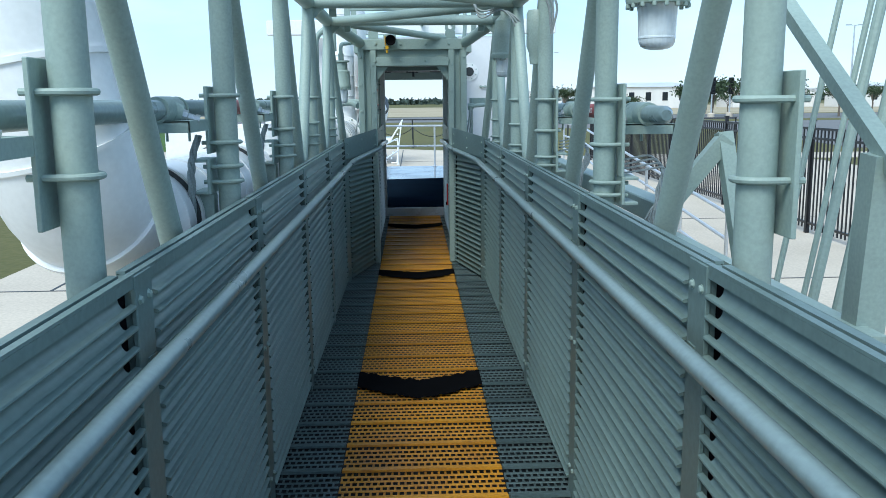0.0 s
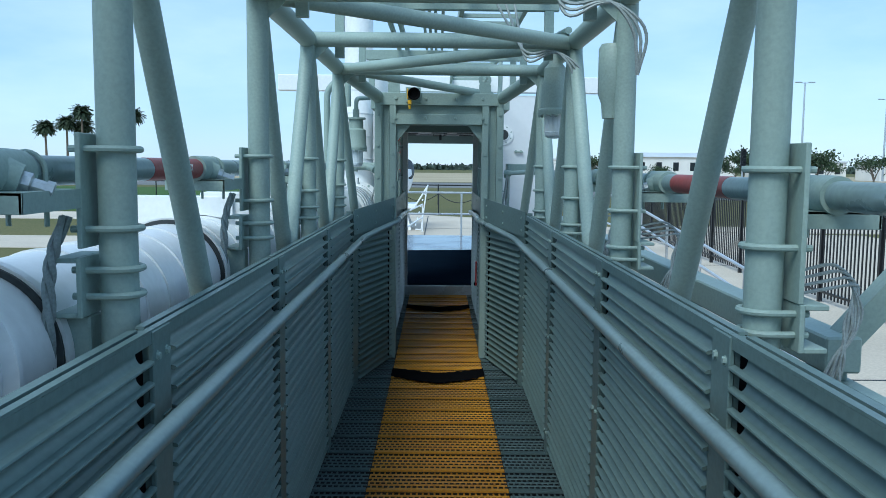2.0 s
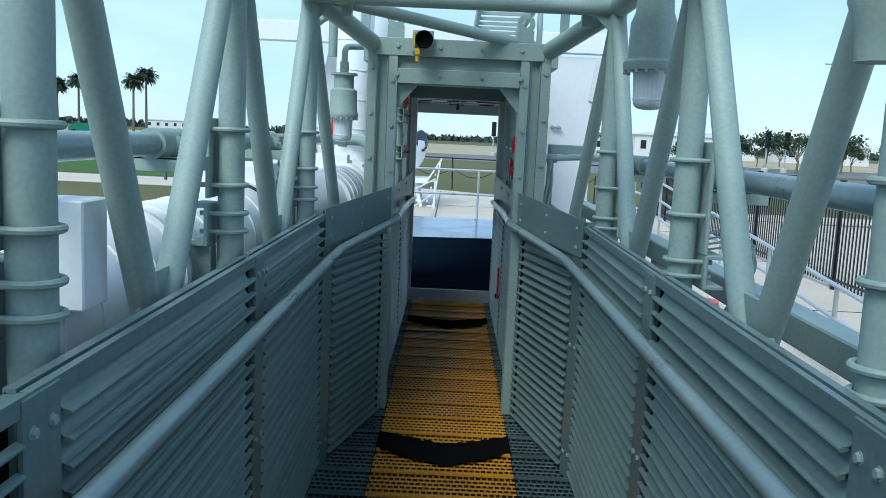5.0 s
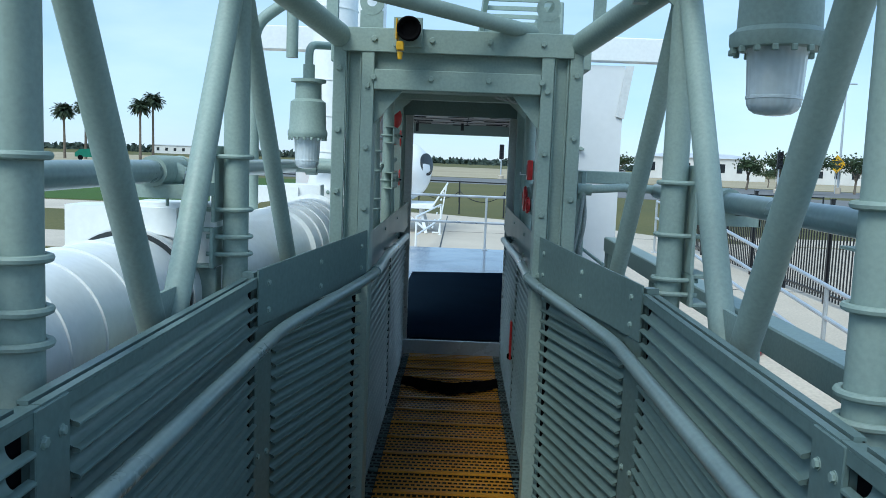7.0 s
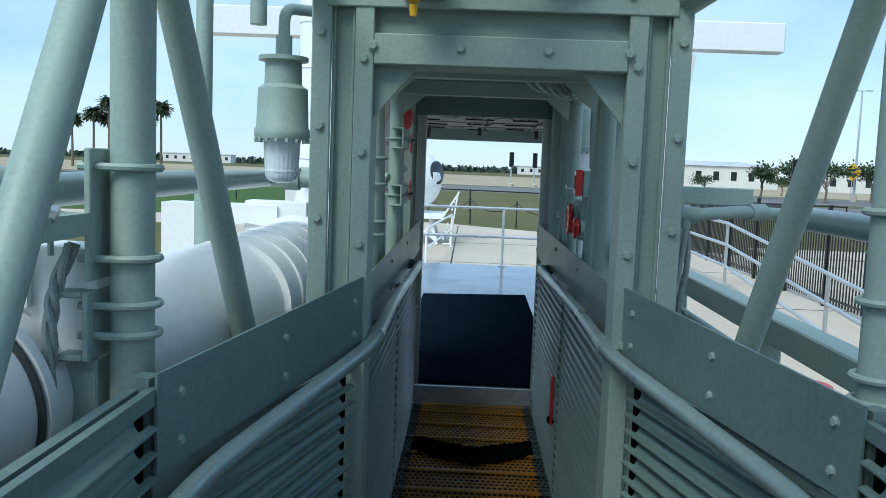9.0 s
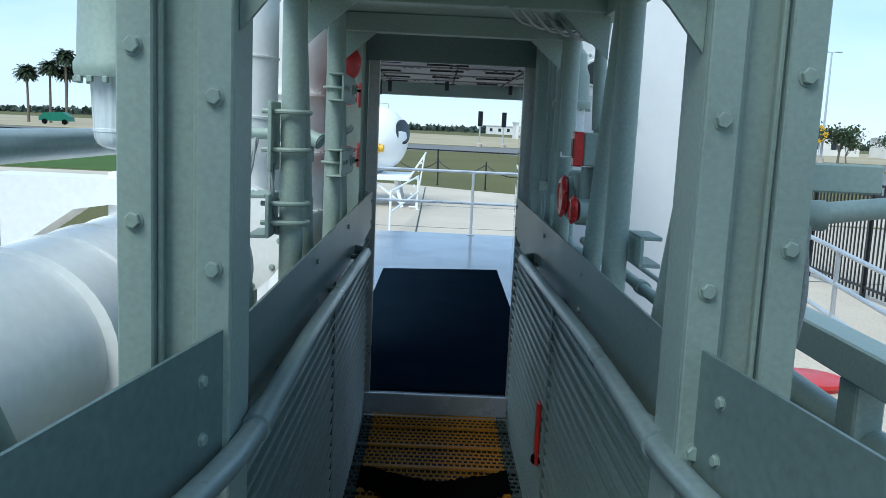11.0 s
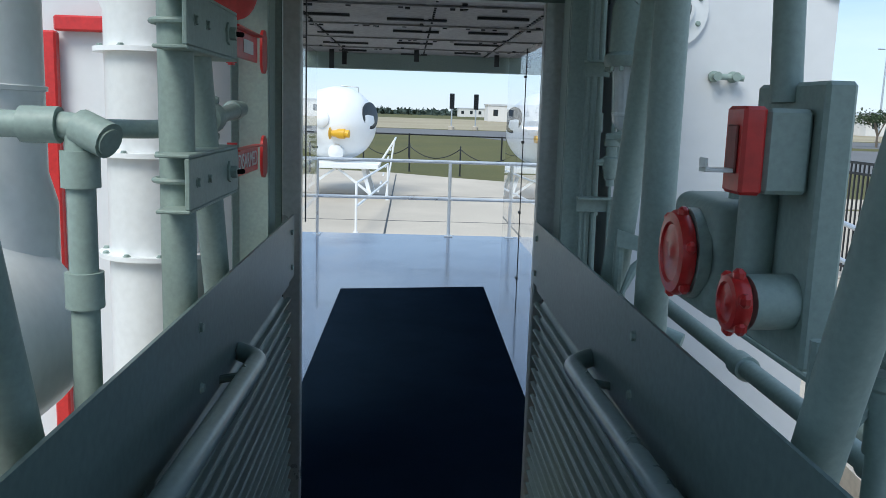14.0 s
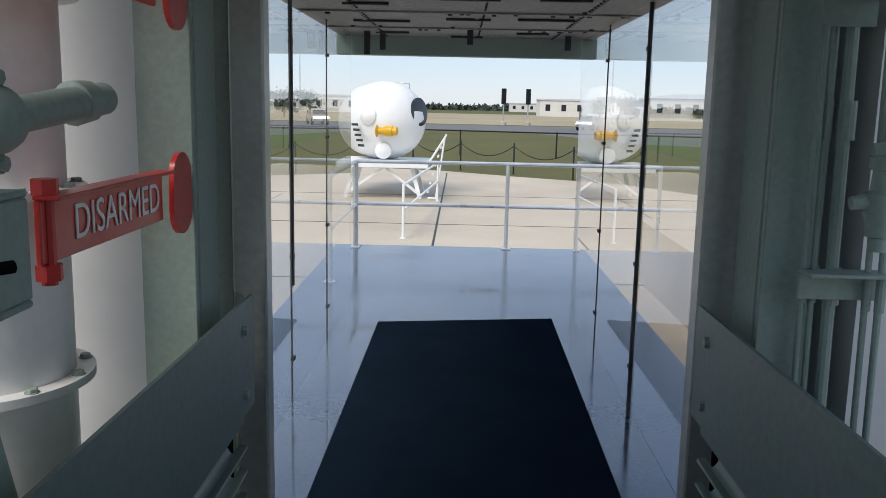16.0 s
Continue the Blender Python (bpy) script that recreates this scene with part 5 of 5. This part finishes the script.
# ---- black picket fence ----
def picket_fence(x, y0, y1):
    e = thing("picket_fence", (x, y0, GZ), "black-painted metal picket fence", "fence")
    for z in (0.18, 1.62, 1.78):
        bm = bm_new()
        spans(bm, -0.02, 0.02, 0, y1 - y0, z - 0.02, z + 0.02)
        part("rail", bm, FENCE, e)
    post = pick = None
    n = int((y1 - y0) / 2.0)
    for i in range(n + 1):
        bm = bm_new()
        if post is None:
            spans(bm, -0.035, 0.035, -0.035, 0.035, 0, 1.9, 0.003)
            spans(bm, -0.045, 0.045, -0.045, 0.045, 1.9, 1.92)
            post = part("post", bm, FENCE, e)
        else:
            bm.free()
            twin(post, e, Matrix.Translation((0, 2.0 * i, 0)))
    k = 0
    for i in range(int((y1 - y0) / 0.125)):
        y = 0.06 + 0.125 * i
        if min(y % 2.0, 2.0 - y % 2.0) < 0.06:
            continue
        if pick is None:
            bm = bm_new()
            spans(bm, -0.011, 0.011, -0.011, 0.011, 0.08, 1.80)
            pick = part("picket", bm, FENCE, e)
            pick.matrix_basis = Matrix.Translation((0, y, 0))
        else:
            twin(pick, e, Matrix.Translation((0, y, 0)))
    return e


picket_fence(6.75, 8.0, 34.0)

# ---- far fences ----

def chain_fence(x0, y0, x1, y1, n):
    for i in range(n):
        t = i / (n - 1)
        e = thing("chain_post", (x0 + (x1 - x0) * t, y0 + (y1 - y0) * t, GZ), "slim black post with a hanging chain", "post", "chain posts at the apron's edge")
        bm = bm_new()
        lathe(bm, (0, 0, 0), (0, 0, 1), [(0, 0.06), (0.02, 0.06), (0.03, 0.03), (1.05, 0.03), (1.09, 0.02)], 10)
        part("shaft", bm, FENCE, e)
        if i < n - 1:
            d = Vector(((x1 - x0) / (n - 1), (y1 - y0) / (n - 1), 0))
            bm = bm_new()
            sweep(bm, [d * (k / 10) + Vector((0, 0, 0.98 - 1.6 * (k / 10) * (1 - k / 10))) for k in range(11)], 0.018, 5)
            part("chain", bm, FENCE, e)


chain_fence(-3.7, 47.2, 5.6, 38.6, 6)
e = thing("rail_fence", (-6, 58, GZ), "low black rail fence across the grass", "fence")
bm = bm_new()
sweep(bm, [(-30, 4, 1.15), (24, -9, 1.15)], 0.035, 6)
part("top_rail", bm, FENCE, e)
for k in range(13):
    bm = bm_new()
    t = k / 12
    sweep(bm, [(-30 + 54 * t, 4 - 13 * t, 0), (-30 + 54 * t, 4 - 13 * t, 1.2)], 0.04, 6)
    part("post", bm, FENCE, e)

# ---- the white capsule on its stand ----
cap = thing("capsule", (-1.9, 34.4, 1.2), "glossy white space capsule with a round window and painted stripes", "capsule")
bm = bm_new()
ax = Vector((0.35, -0.94, 0.02))
lathe(bm, (0, 0, 0), ax, [(-2.4, 0.2), (-2.3, 0.75), (-1.6, 0.98), (-0.2, 1.02), (0.25, 0.95), (0.6, 0.78), (0.85, 0.5), (0.95, 0.2), (0.97, 0.02)], 40)
part("shell", bm, WHITE, cap)
bm = bm_new()
lathe(bm, (-0.32, -0.66, 0.1), (-0.5, -0.9, 0.1), [(0, 0.24), (0.25, 0.23), (0.33, 0.15), (0.36, 0.02)], 24)
part("nose", bm, WHITE, cap)
bm = bm_new()
lathe(bm, (-0.05, -0.62, -0.72), (0.0, -1.0, -0.1), [(0, 0.22), (0.25, 0.2), (0.32, 0.05)], 24)
part("fairing", bm, WHITE, cap)
bm = bm_new()
lathe(bm, (0.80, -0.38, 0.24), (0.86, -0.5, 0.12), [(0.0, 0.36), (0.04, 0.36), (0.05, 0.3)], 28)
part("window", bm, WINDOW, cap, "round dark window")
bm = bm_new()
lathe(bm, (0.0, -1.02, -0.24), (1, -0.2, 0), [(-0.2, 0.16), (-0.15, 0.08), (-0.05, 0.09), (0.05, 0.13), (0.2, 0.13), (0.22, 0.10), (0.32, 0.10)], 20)
part("thruster", bm, AMBER, cap, "yellow thruster cover")
bm = bm_new()
for k in range(5):
    box(bm, (-0.78 + 0.04 * k, -0.74, -0.1 - 0.13 * k), (0.22, 0.02, 0.06), Euler((0, 0, radians(-40))).to_matrix())
part("stripes", bm, DARK, cap, "dark painted stripes")
stand = thing("capsule_stand", (-1.9, 34.2, GZ), "white-painted steel stand under the capsule", "stand")
bm = bm_new()
spans(bm, -1.2, 1.1, -1.0, 1.2, 0.78, 0.92, 0.01)
part("platform", bm, WHITE, stand)
for x in (-1.0, 0.9):
    for y in (-0.8, 1.0):
        bm = bm_new()
        sweep(bm, [(x, y, 0), (x * 0.75, y * 0.8, 0.8)], 0.07, 4)
        part("leg", bm, WHITE, stand, smooth=0)
bm = bm_new()
sweep(bm, [(-1.0, -0.8, 0.1), (0.0, -0.85, 0.8), (0.9, -0.8, 0.1)], 0.05, 4)
part("brace", bm, WHITE, stand)
bm = bm_new()
sweep(bm, [(1.1, -1.0, 0.9), (1.5, -1.0, 1.55), (1.5, 1.2, 1.55)], 0.028, 8)
sweep(bm, [(1.1, -1.0, 0.05), (1.3, -1.0, 0.05), (1.5, -1.0, 1.55)], 0.026, 8)
for k in range(6):
    sweep(bm, [(1.1 + 0.06 * k, -1.0, 0.2 + 0.22 * k), (1.1 + 0.06 * k, -0.4, 0.2 + 0.22 * k)], 0.025, 6)
part("ladder_rail", bm, WHITE, stand)
rail_run("railing", [(-1.0, 27.0), (-0.55, 33.0)], GZ, (0.95, 0.5), "white pipe railing beside the capsule stand", 0.025, WHITE)


# ---- trees ----
def clumps(bm, c, spread, n, size, rnd, flat=1.0):
    for _ in range(n):
        d = Vector((rnd.gauss(0, 1), rnd.gauss(0, 1), rnd.gauss(0, 1) * flat))
        p = Vector(c) + Vector((d.x * spread[0], d.y * spread[1], d.z * spread[2])) * 0.55
        s = size * rnd.uniform(0.5, 1.3)
        q = Euler((rnd.uniform(0, 6.3), rnd.uniform(0, 6.3), rnd.uniform(0, 6.3))).to_matrix()
        vs = [bm.verts.new(p + q @ Vector(v) * s) for v in ((-1, -0.5, 0), (0.2, -0.8, 0.25), (1, 0.1, -0.1), (0.1, 0.7, 0.2))]
        bm.faces.new(vs)


def broad_tree(x, y, h, w, seed, label):
    rnd = random.Random(seed)
    e = thing("tree", (x, y, GZ), label, "tree", "trees beyond the car park")
    bm = bm_new()
    top = []
    sweep(bm, [(0, 0, 0), (rnd.uniform(-0.2, 0.2), 0, h * 0.3), (rnd.uniform(-0.5, 0.5), 0, h * 0.62)], [h * 0.035, h * 0.026, h * 0.012], 7)
    for k in range(5):
        a = rnd.uniform(0, 6.28)
        t = Vector((math.cos(a) * w * rnd.uniform(0.25, 0.45), math.sin(a) * w * 0.3, h * rnd.uniform(0.6, 0.9)))
        sweep(bm, [(0, 0, h * rnd.uniform(0.25, 0.45)), t * 0.6 + Vector((0, 0, h * 0.22)), t], [h * 0.016, h * 0.01, h * 0.005], 5)
        top.append(t)
    part("trunk", bm, BARK, e)
    bm = bm_new()
    for t in top:
        clumps(bm, t, (w * 0.26, w * 0.26, h * 0.13), 150, h * 0.035, rnd)
    clumps(bm, (0, 0, h * 0.78), (w * 0.3, w * 0.3, h * 0.16), 200, h * 0.035, rnd)
    part("crown", bm, LEAF, e, smooth=0)
    return e


rnd = random.Random(21)
for i in range(16):
    t = i / 15
    broad_tree(22 + 62 * t + rnd.uniform(-2, 2), 112 + rnd.uniform(0, 40) - 20 * t, rnd.uniform(2.6, 4.8), rnd.uniform(3, 5), 100 + i, "bushy green tree beyond the car park")
for i in range(7):
    broad_tree(38 + 9 * i + rnd.uniform(-2, 2), 100 - 3 * i, rnd.uniform(3.4, 5.6), rnd.uniform(4, 6), 140 + i, "open-crowned dark green tree beyond the car park")


def palm(x, y, h, seed):
    rnd = random.Random(seed)
    e = thing("palm_tree", (x, y, GZ), "tall palm tree with a round drooping crown", "palm tree", "palms on the far side of the lawn")
    lean = rnd.uniform(-0.4, 0.4)
    bm = bm_new()
    sweep(bm, [(0, 0, 0), (lean * 0.4, 0, h * 0.5), (lean, 0, h)], [0.26, 0.2, 0.17], 8)
    part("trunk", bm, BARK, e)
    bm = bm_new()
    for k in range(220):
        a, up = rnd.uniform(0, 6.28), rnd.uniform(-0.7, 1.0)
        L = rnd.uniform(1.3, 2.3)
        d = Vector((math.cos(a) * math.cos(up), math.sin(a) * math.cos(up), math.sin(up)))
        side = Vector((-math.sin(a), math.cos(a), 0)) * 0.28
        p = Vector((lean, 0, h))
        q = p + d * L * 0.6
        r = p + d * L + Vector((0, 0, -0.45))
        for w0, w1, s0, s1 in ((0.1, 1.0, p, q), (1.0, 0.15, q, r)):
            bm.faces.new([bm.verts.new(v) for v in (s0 - side * w0, s1 - side * w1, s1 + side * w1 + Vector((0, 0, -0.12)), s0 + side * w0)])
    part("crown", bm, FROND, e, smooth=0)


for i, (x, h) in enumerate(((-67, 6.6), (-64.3, 7.4), (-62.6, 7.0), (-60.8, 8.8), (-54.9, 7.6), (-53.4, 8.6))):
    palm(x, 150 + (i % 3) * 2, h * 1.22, 60 + i)

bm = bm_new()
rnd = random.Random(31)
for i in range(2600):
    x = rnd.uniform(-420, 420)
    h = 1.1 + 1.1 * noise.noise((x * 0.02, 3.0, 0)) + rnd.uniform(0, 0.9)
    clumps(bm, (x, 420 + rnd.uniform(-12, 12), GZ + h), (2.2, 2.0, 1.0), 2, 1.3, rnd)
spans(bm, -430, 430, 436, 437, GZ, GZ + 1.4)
tagged(mesh_object("far_woods", bm, HAZED_LEAF, 0), "dark low line of far woods on the horizon", "woods", kind="stuff")


# ---- far buildings, lamps, signals, cars ----
def house(x, y, w, d, h, label, hip=True):
    e = thing("building", (x, y, GZ), label, "building", "far white buildings")
    bm = bm_new()
    spans(bm, -w / 2, w / 2, 0, d, 0, h)
    part("wall", bm, WALL, e)
    bm = bm_new()
    if hip:
        a = [(-w / 2 - 0.4, -0.4, h), (w / 2 + 0.4, -0.4, h), (w / 2 + 0.4, d + 0.4, h), (-w / 2 - 0.4, d + 0.4, h)]
        b = [(-w / 4, d / 2, h * 1.22), (w / 4, d / 2, h * 1.22)]
        va, vb = [bm.verts.new(p) for p in a], [bm.verts.new(p) for p in b]
        for f in ((va[0], va[1], vb[1], vb[0]), (va[1], va[2], vb[1]), (va[2], va[3], vb[0], vb[1]), (va[3], va[0], vb[0]), (va[3], va[2], va[1], va[0])):
            bm.faces.new(f)
    else:
        spans(bm, -w / 2 - 0.2, w / 2 + 0.2, -0.2, d + 0.2, h, h + 0.4)
    part("roof", bm, ROOF, e)
    n = max(2, int(w / 3.5))
    for i in range(n):
        bm = bm_new()
        x0 = -w / 2 + (i + 0.5) * w / n
        spans(bm, x0 - 0.6, x0 + 0.6, -0.05, 0.05, h * 0.35, h * 0.75)
        part("window", bm, WINDOW, e)
    return e


for i, (x, y, w, h) in enumerate(((52, 190, 26, 4.6), (78, 185, 18, 3.6), (100, 175, 22, 4), (30, 230, 20, 4), (130, 170, 24, 4))):
    house(x, y, w, 10, h, "far white building with a pale roof", i % 2 == 0)
for i, (x, w) in enumerate(((-120, 30), (-40, 40), (34, 26))):
    house(x, 380, w, 8, 3.4, "low far white building on the horizon", False)


def light_pole(x, y, h):
    e = thing("street_lamp", (x, y, GZ), "tall pale metal light pole with small heads", "street lamp", "light poles of the car park")
    bm = bm_new()
    sweep(bm, [(0, 0, 0.6), (0, 0, h)], [0.16, 0.09], 10)
    part("pole", bm, ALU, e)
    bm = bm_new()
    lathe(bm, (0, 0, 0), (0, 0, 1), [(0, 0.35), (0.7, 0.35), (0.72, 0.3)], 14)
    part("base", bm, CONCRETE, e)
    for s in (-1, 1):
        bm = bm_new()
        sweep(bm, [(0, 0, h - 0.1), (0.5 * s, 0, h)], 0.04, 6)
        box(bm, (0.85 * s, 0, h + 0.02), (0.75, 0.35, 0.14), None, 0.03)
        part("head", bm, ALU, e)
    return e


light_pole(45.4, 110, 13)
light_pole(62, 122, 12)
light_pole(24, 150, 10)
e = thing("warning_sign", (44.6, 109, GZ), "orange diamond warning sign on a post", "road sign")
bm = bm_new()
sweep(bm, [(0, 0, 0), (0, 0, 2.8)], 0.05, 8)
part("post", bm, ALU, e)
bm = bm_new()
slab(bm, [(0, -0.08, 2.4), (1.1, -0.08, 3.5), (0, -0.08, 4.6), (-1.1, -0.08, 3.5)], (0, 1, 0), 0.03)
part("plate", bm, AMBER, e, "orange diamond plate")
bm = bm_new()
for z, w in ((3.75, 0.8), (3.25, 0.9)):
    spans(bm, -w / 2, w / 2, -0.10, -0.085, z - 0.12, z + 0.12)
part("wording", bm, DARK, e)


def signal(x, y, h):
    e = thing("traffic_light", (x, y, GZ), "dark traffic light on a slim pale pole", "traffic light", "traffic lights at the junction")
    bm = bm_new()
    sweep(bm, [(0, 0, 0), (0, 0, h)], 0.09, 8)
    part("pole", bm, ALU, e)
    bm = bm_new()
    spans(bm, -0.3, 0.3, -0.35, -0.05, h - 1.3, h + 0.6, 0.05)
    for k in range(3):
        lathe(bm, (0, -0.35, h + 0.3 - 0.62 * k), (0, -1, 0), [(0, 0.2), (0.22, 0.22), (0.22, 0.18), (0.02, 0.16)], 12)
    part("head", bm, FENCE, e)
    bm = bm_new()
    lathe(bm, (0, 0, 0), (0, 0, 1), [(0, 0.4), (0.4, 0.4), (0.5, 0.2)], 12)
    part("base", bm, CONCRETE, e)


for x, y in ((5.3, 119), (8.4, 120), (34.5, 100), (37, 101)):
    signal(x, y, 3.9)


def car(x, y, turn, material, label):
    e = thing("car", (x, y, GZ), label, "car", "cars on the road")
    e.rotation_euler = (0, 0, radians(turn))
    prof = [(-2.2, 0.35), (-2.25, 0.75), (-2.1, 0.95), (-1.5, 1.02), (-0.9, 1.5), (0.6, 1.55), (1.3, 1.05), (2.1, 0.9), (2.25, 0.65), (2.2, 0.35)]
    bm = bm_new()
    slab(bm, [(-0.85, a, b) for a, b in prof], (1, 0, 0), 1.7)
    part("body", bm, material, e)
    bm = bm_new()
    slab(bm, [(-0.87, -1.3, 1.05), (-0.87, -0.82, 1.42), (-0.87, 0.52, 1.46), (-0.87, 1.05, 1.06)], (1, 0, 0), 1.74)
    slab(bm, [(-0.7, 1.24, 1.13), (0.7, 1.24, 1.13), (0.6, 0.72, 1.5), (-0.6, 0.72, 1.5)], (0, 0.6, 0.5), 0.02)
    slab(bm, [(-0.7, -1.46, 1.1), (0.7, -1.46, 1.1), (0.6, -0.98, 1.46), (-0.6, -0.98, 1.46)], (0, -0.6, 0.5), 0.02)
    part("windows", bm, WINDOW, e)
    for sx in (-0.8, 0.8):
        for y0 in (-1.35, 1.35):
            bm = bm_new()
            lathe(bm, (sx - 0.1, y0, 0.33), (1, 0, 0), [(0, 0.33), (0.2, 0.33)], 16)
            part("tyre", bm, BLACK, e)
    return e


car(13.6, 104, 160, CARPAINT, "silver car on the far road")
for i, (x, y, m, n) in enumerate(((-78, 128, WHITE, "white"), (-84, 130, CARPAINT, "silver"), (-73, 132, CARPAINT, "silver"), (-90, 126, WHITE, "white"), (-98, 131, CARPAINT, "silver"), (30, 200, WHITE, "white"), (36, 202, CARPAINT, "silver"), (42, 204, WHITE, "white"))):
    car(x, y, 90 + 6 * (i % 3), m, n + " car parked far off beside the road")
e = thing("green_cart", (-58, 140, GZ), "green covered cart under the palms", "cart")
bm = bm_new()
slab(bm, [(-2.4, -0.8, 0.5), (2.4, -0.8, 0.5), (2.3, -0.8, 1.2), (1.2, -0.8, 1.9), (-1.6, -0.8, 1.7), (-2.4, -0.8, 1.1)], (0, 1, 0), 1.6)
part("body", bm, surface("green_paint", (0.01, 0.16, 0.10), 0.4), e)
for x in (-1.5, 1.5):
    bm = bm_new()
    lathe(bm, (x, -0.9, 0.4), (0, 1, 0), [(0, 0.4), (0.2, 0.4)], 14)
    part("tyre", bm, BLACK, e)
bm = bm_new()
spans(bm, -1.6, 1.6, 0, 0.12, 0.7, 2.5)
e = thing("notice_board", (-11, 190, GZ), "plain white notice board beside the road", "sign board")
part("board", bm, WHITE, e)
for x in (-1.2, 1.2):
    bm = bm_new()
    sweep(bm, [(x, 0.16, 0), (x, 0.16, 1.0)], 0.06, 8)
    part("post", bm, ALU, e)
pipe_thing("mast", [(-11.5, 205, GZ), (-11.5, 205, 6.2), (-15.5, 205, 6.4)], 0.10, "slim far mast with a side arm", ALU, "mast", seg=8, round_by=0.3)
e = thing("red_bucket", (3.05, 15.5, GZ), "red plastic tub standing below the walkway", "tub")
bm = bm_new()
lathe(bm, (0, 0, 0), (0, 0, 1), [(0, 0.2), (0.5, 0.245), (0.5, 0.23), (0.05, 0.19)], 28)
part("tub", bm, RED, e)
bm = bm_new()
lathe(bm, (0, 0, 0.47), (0, 0, 1), [(0, 0.243), (0.01, 0.265), (0.04, 0.265), (0.045, 0.24)], 28)
part("rim", bm, RED, e)
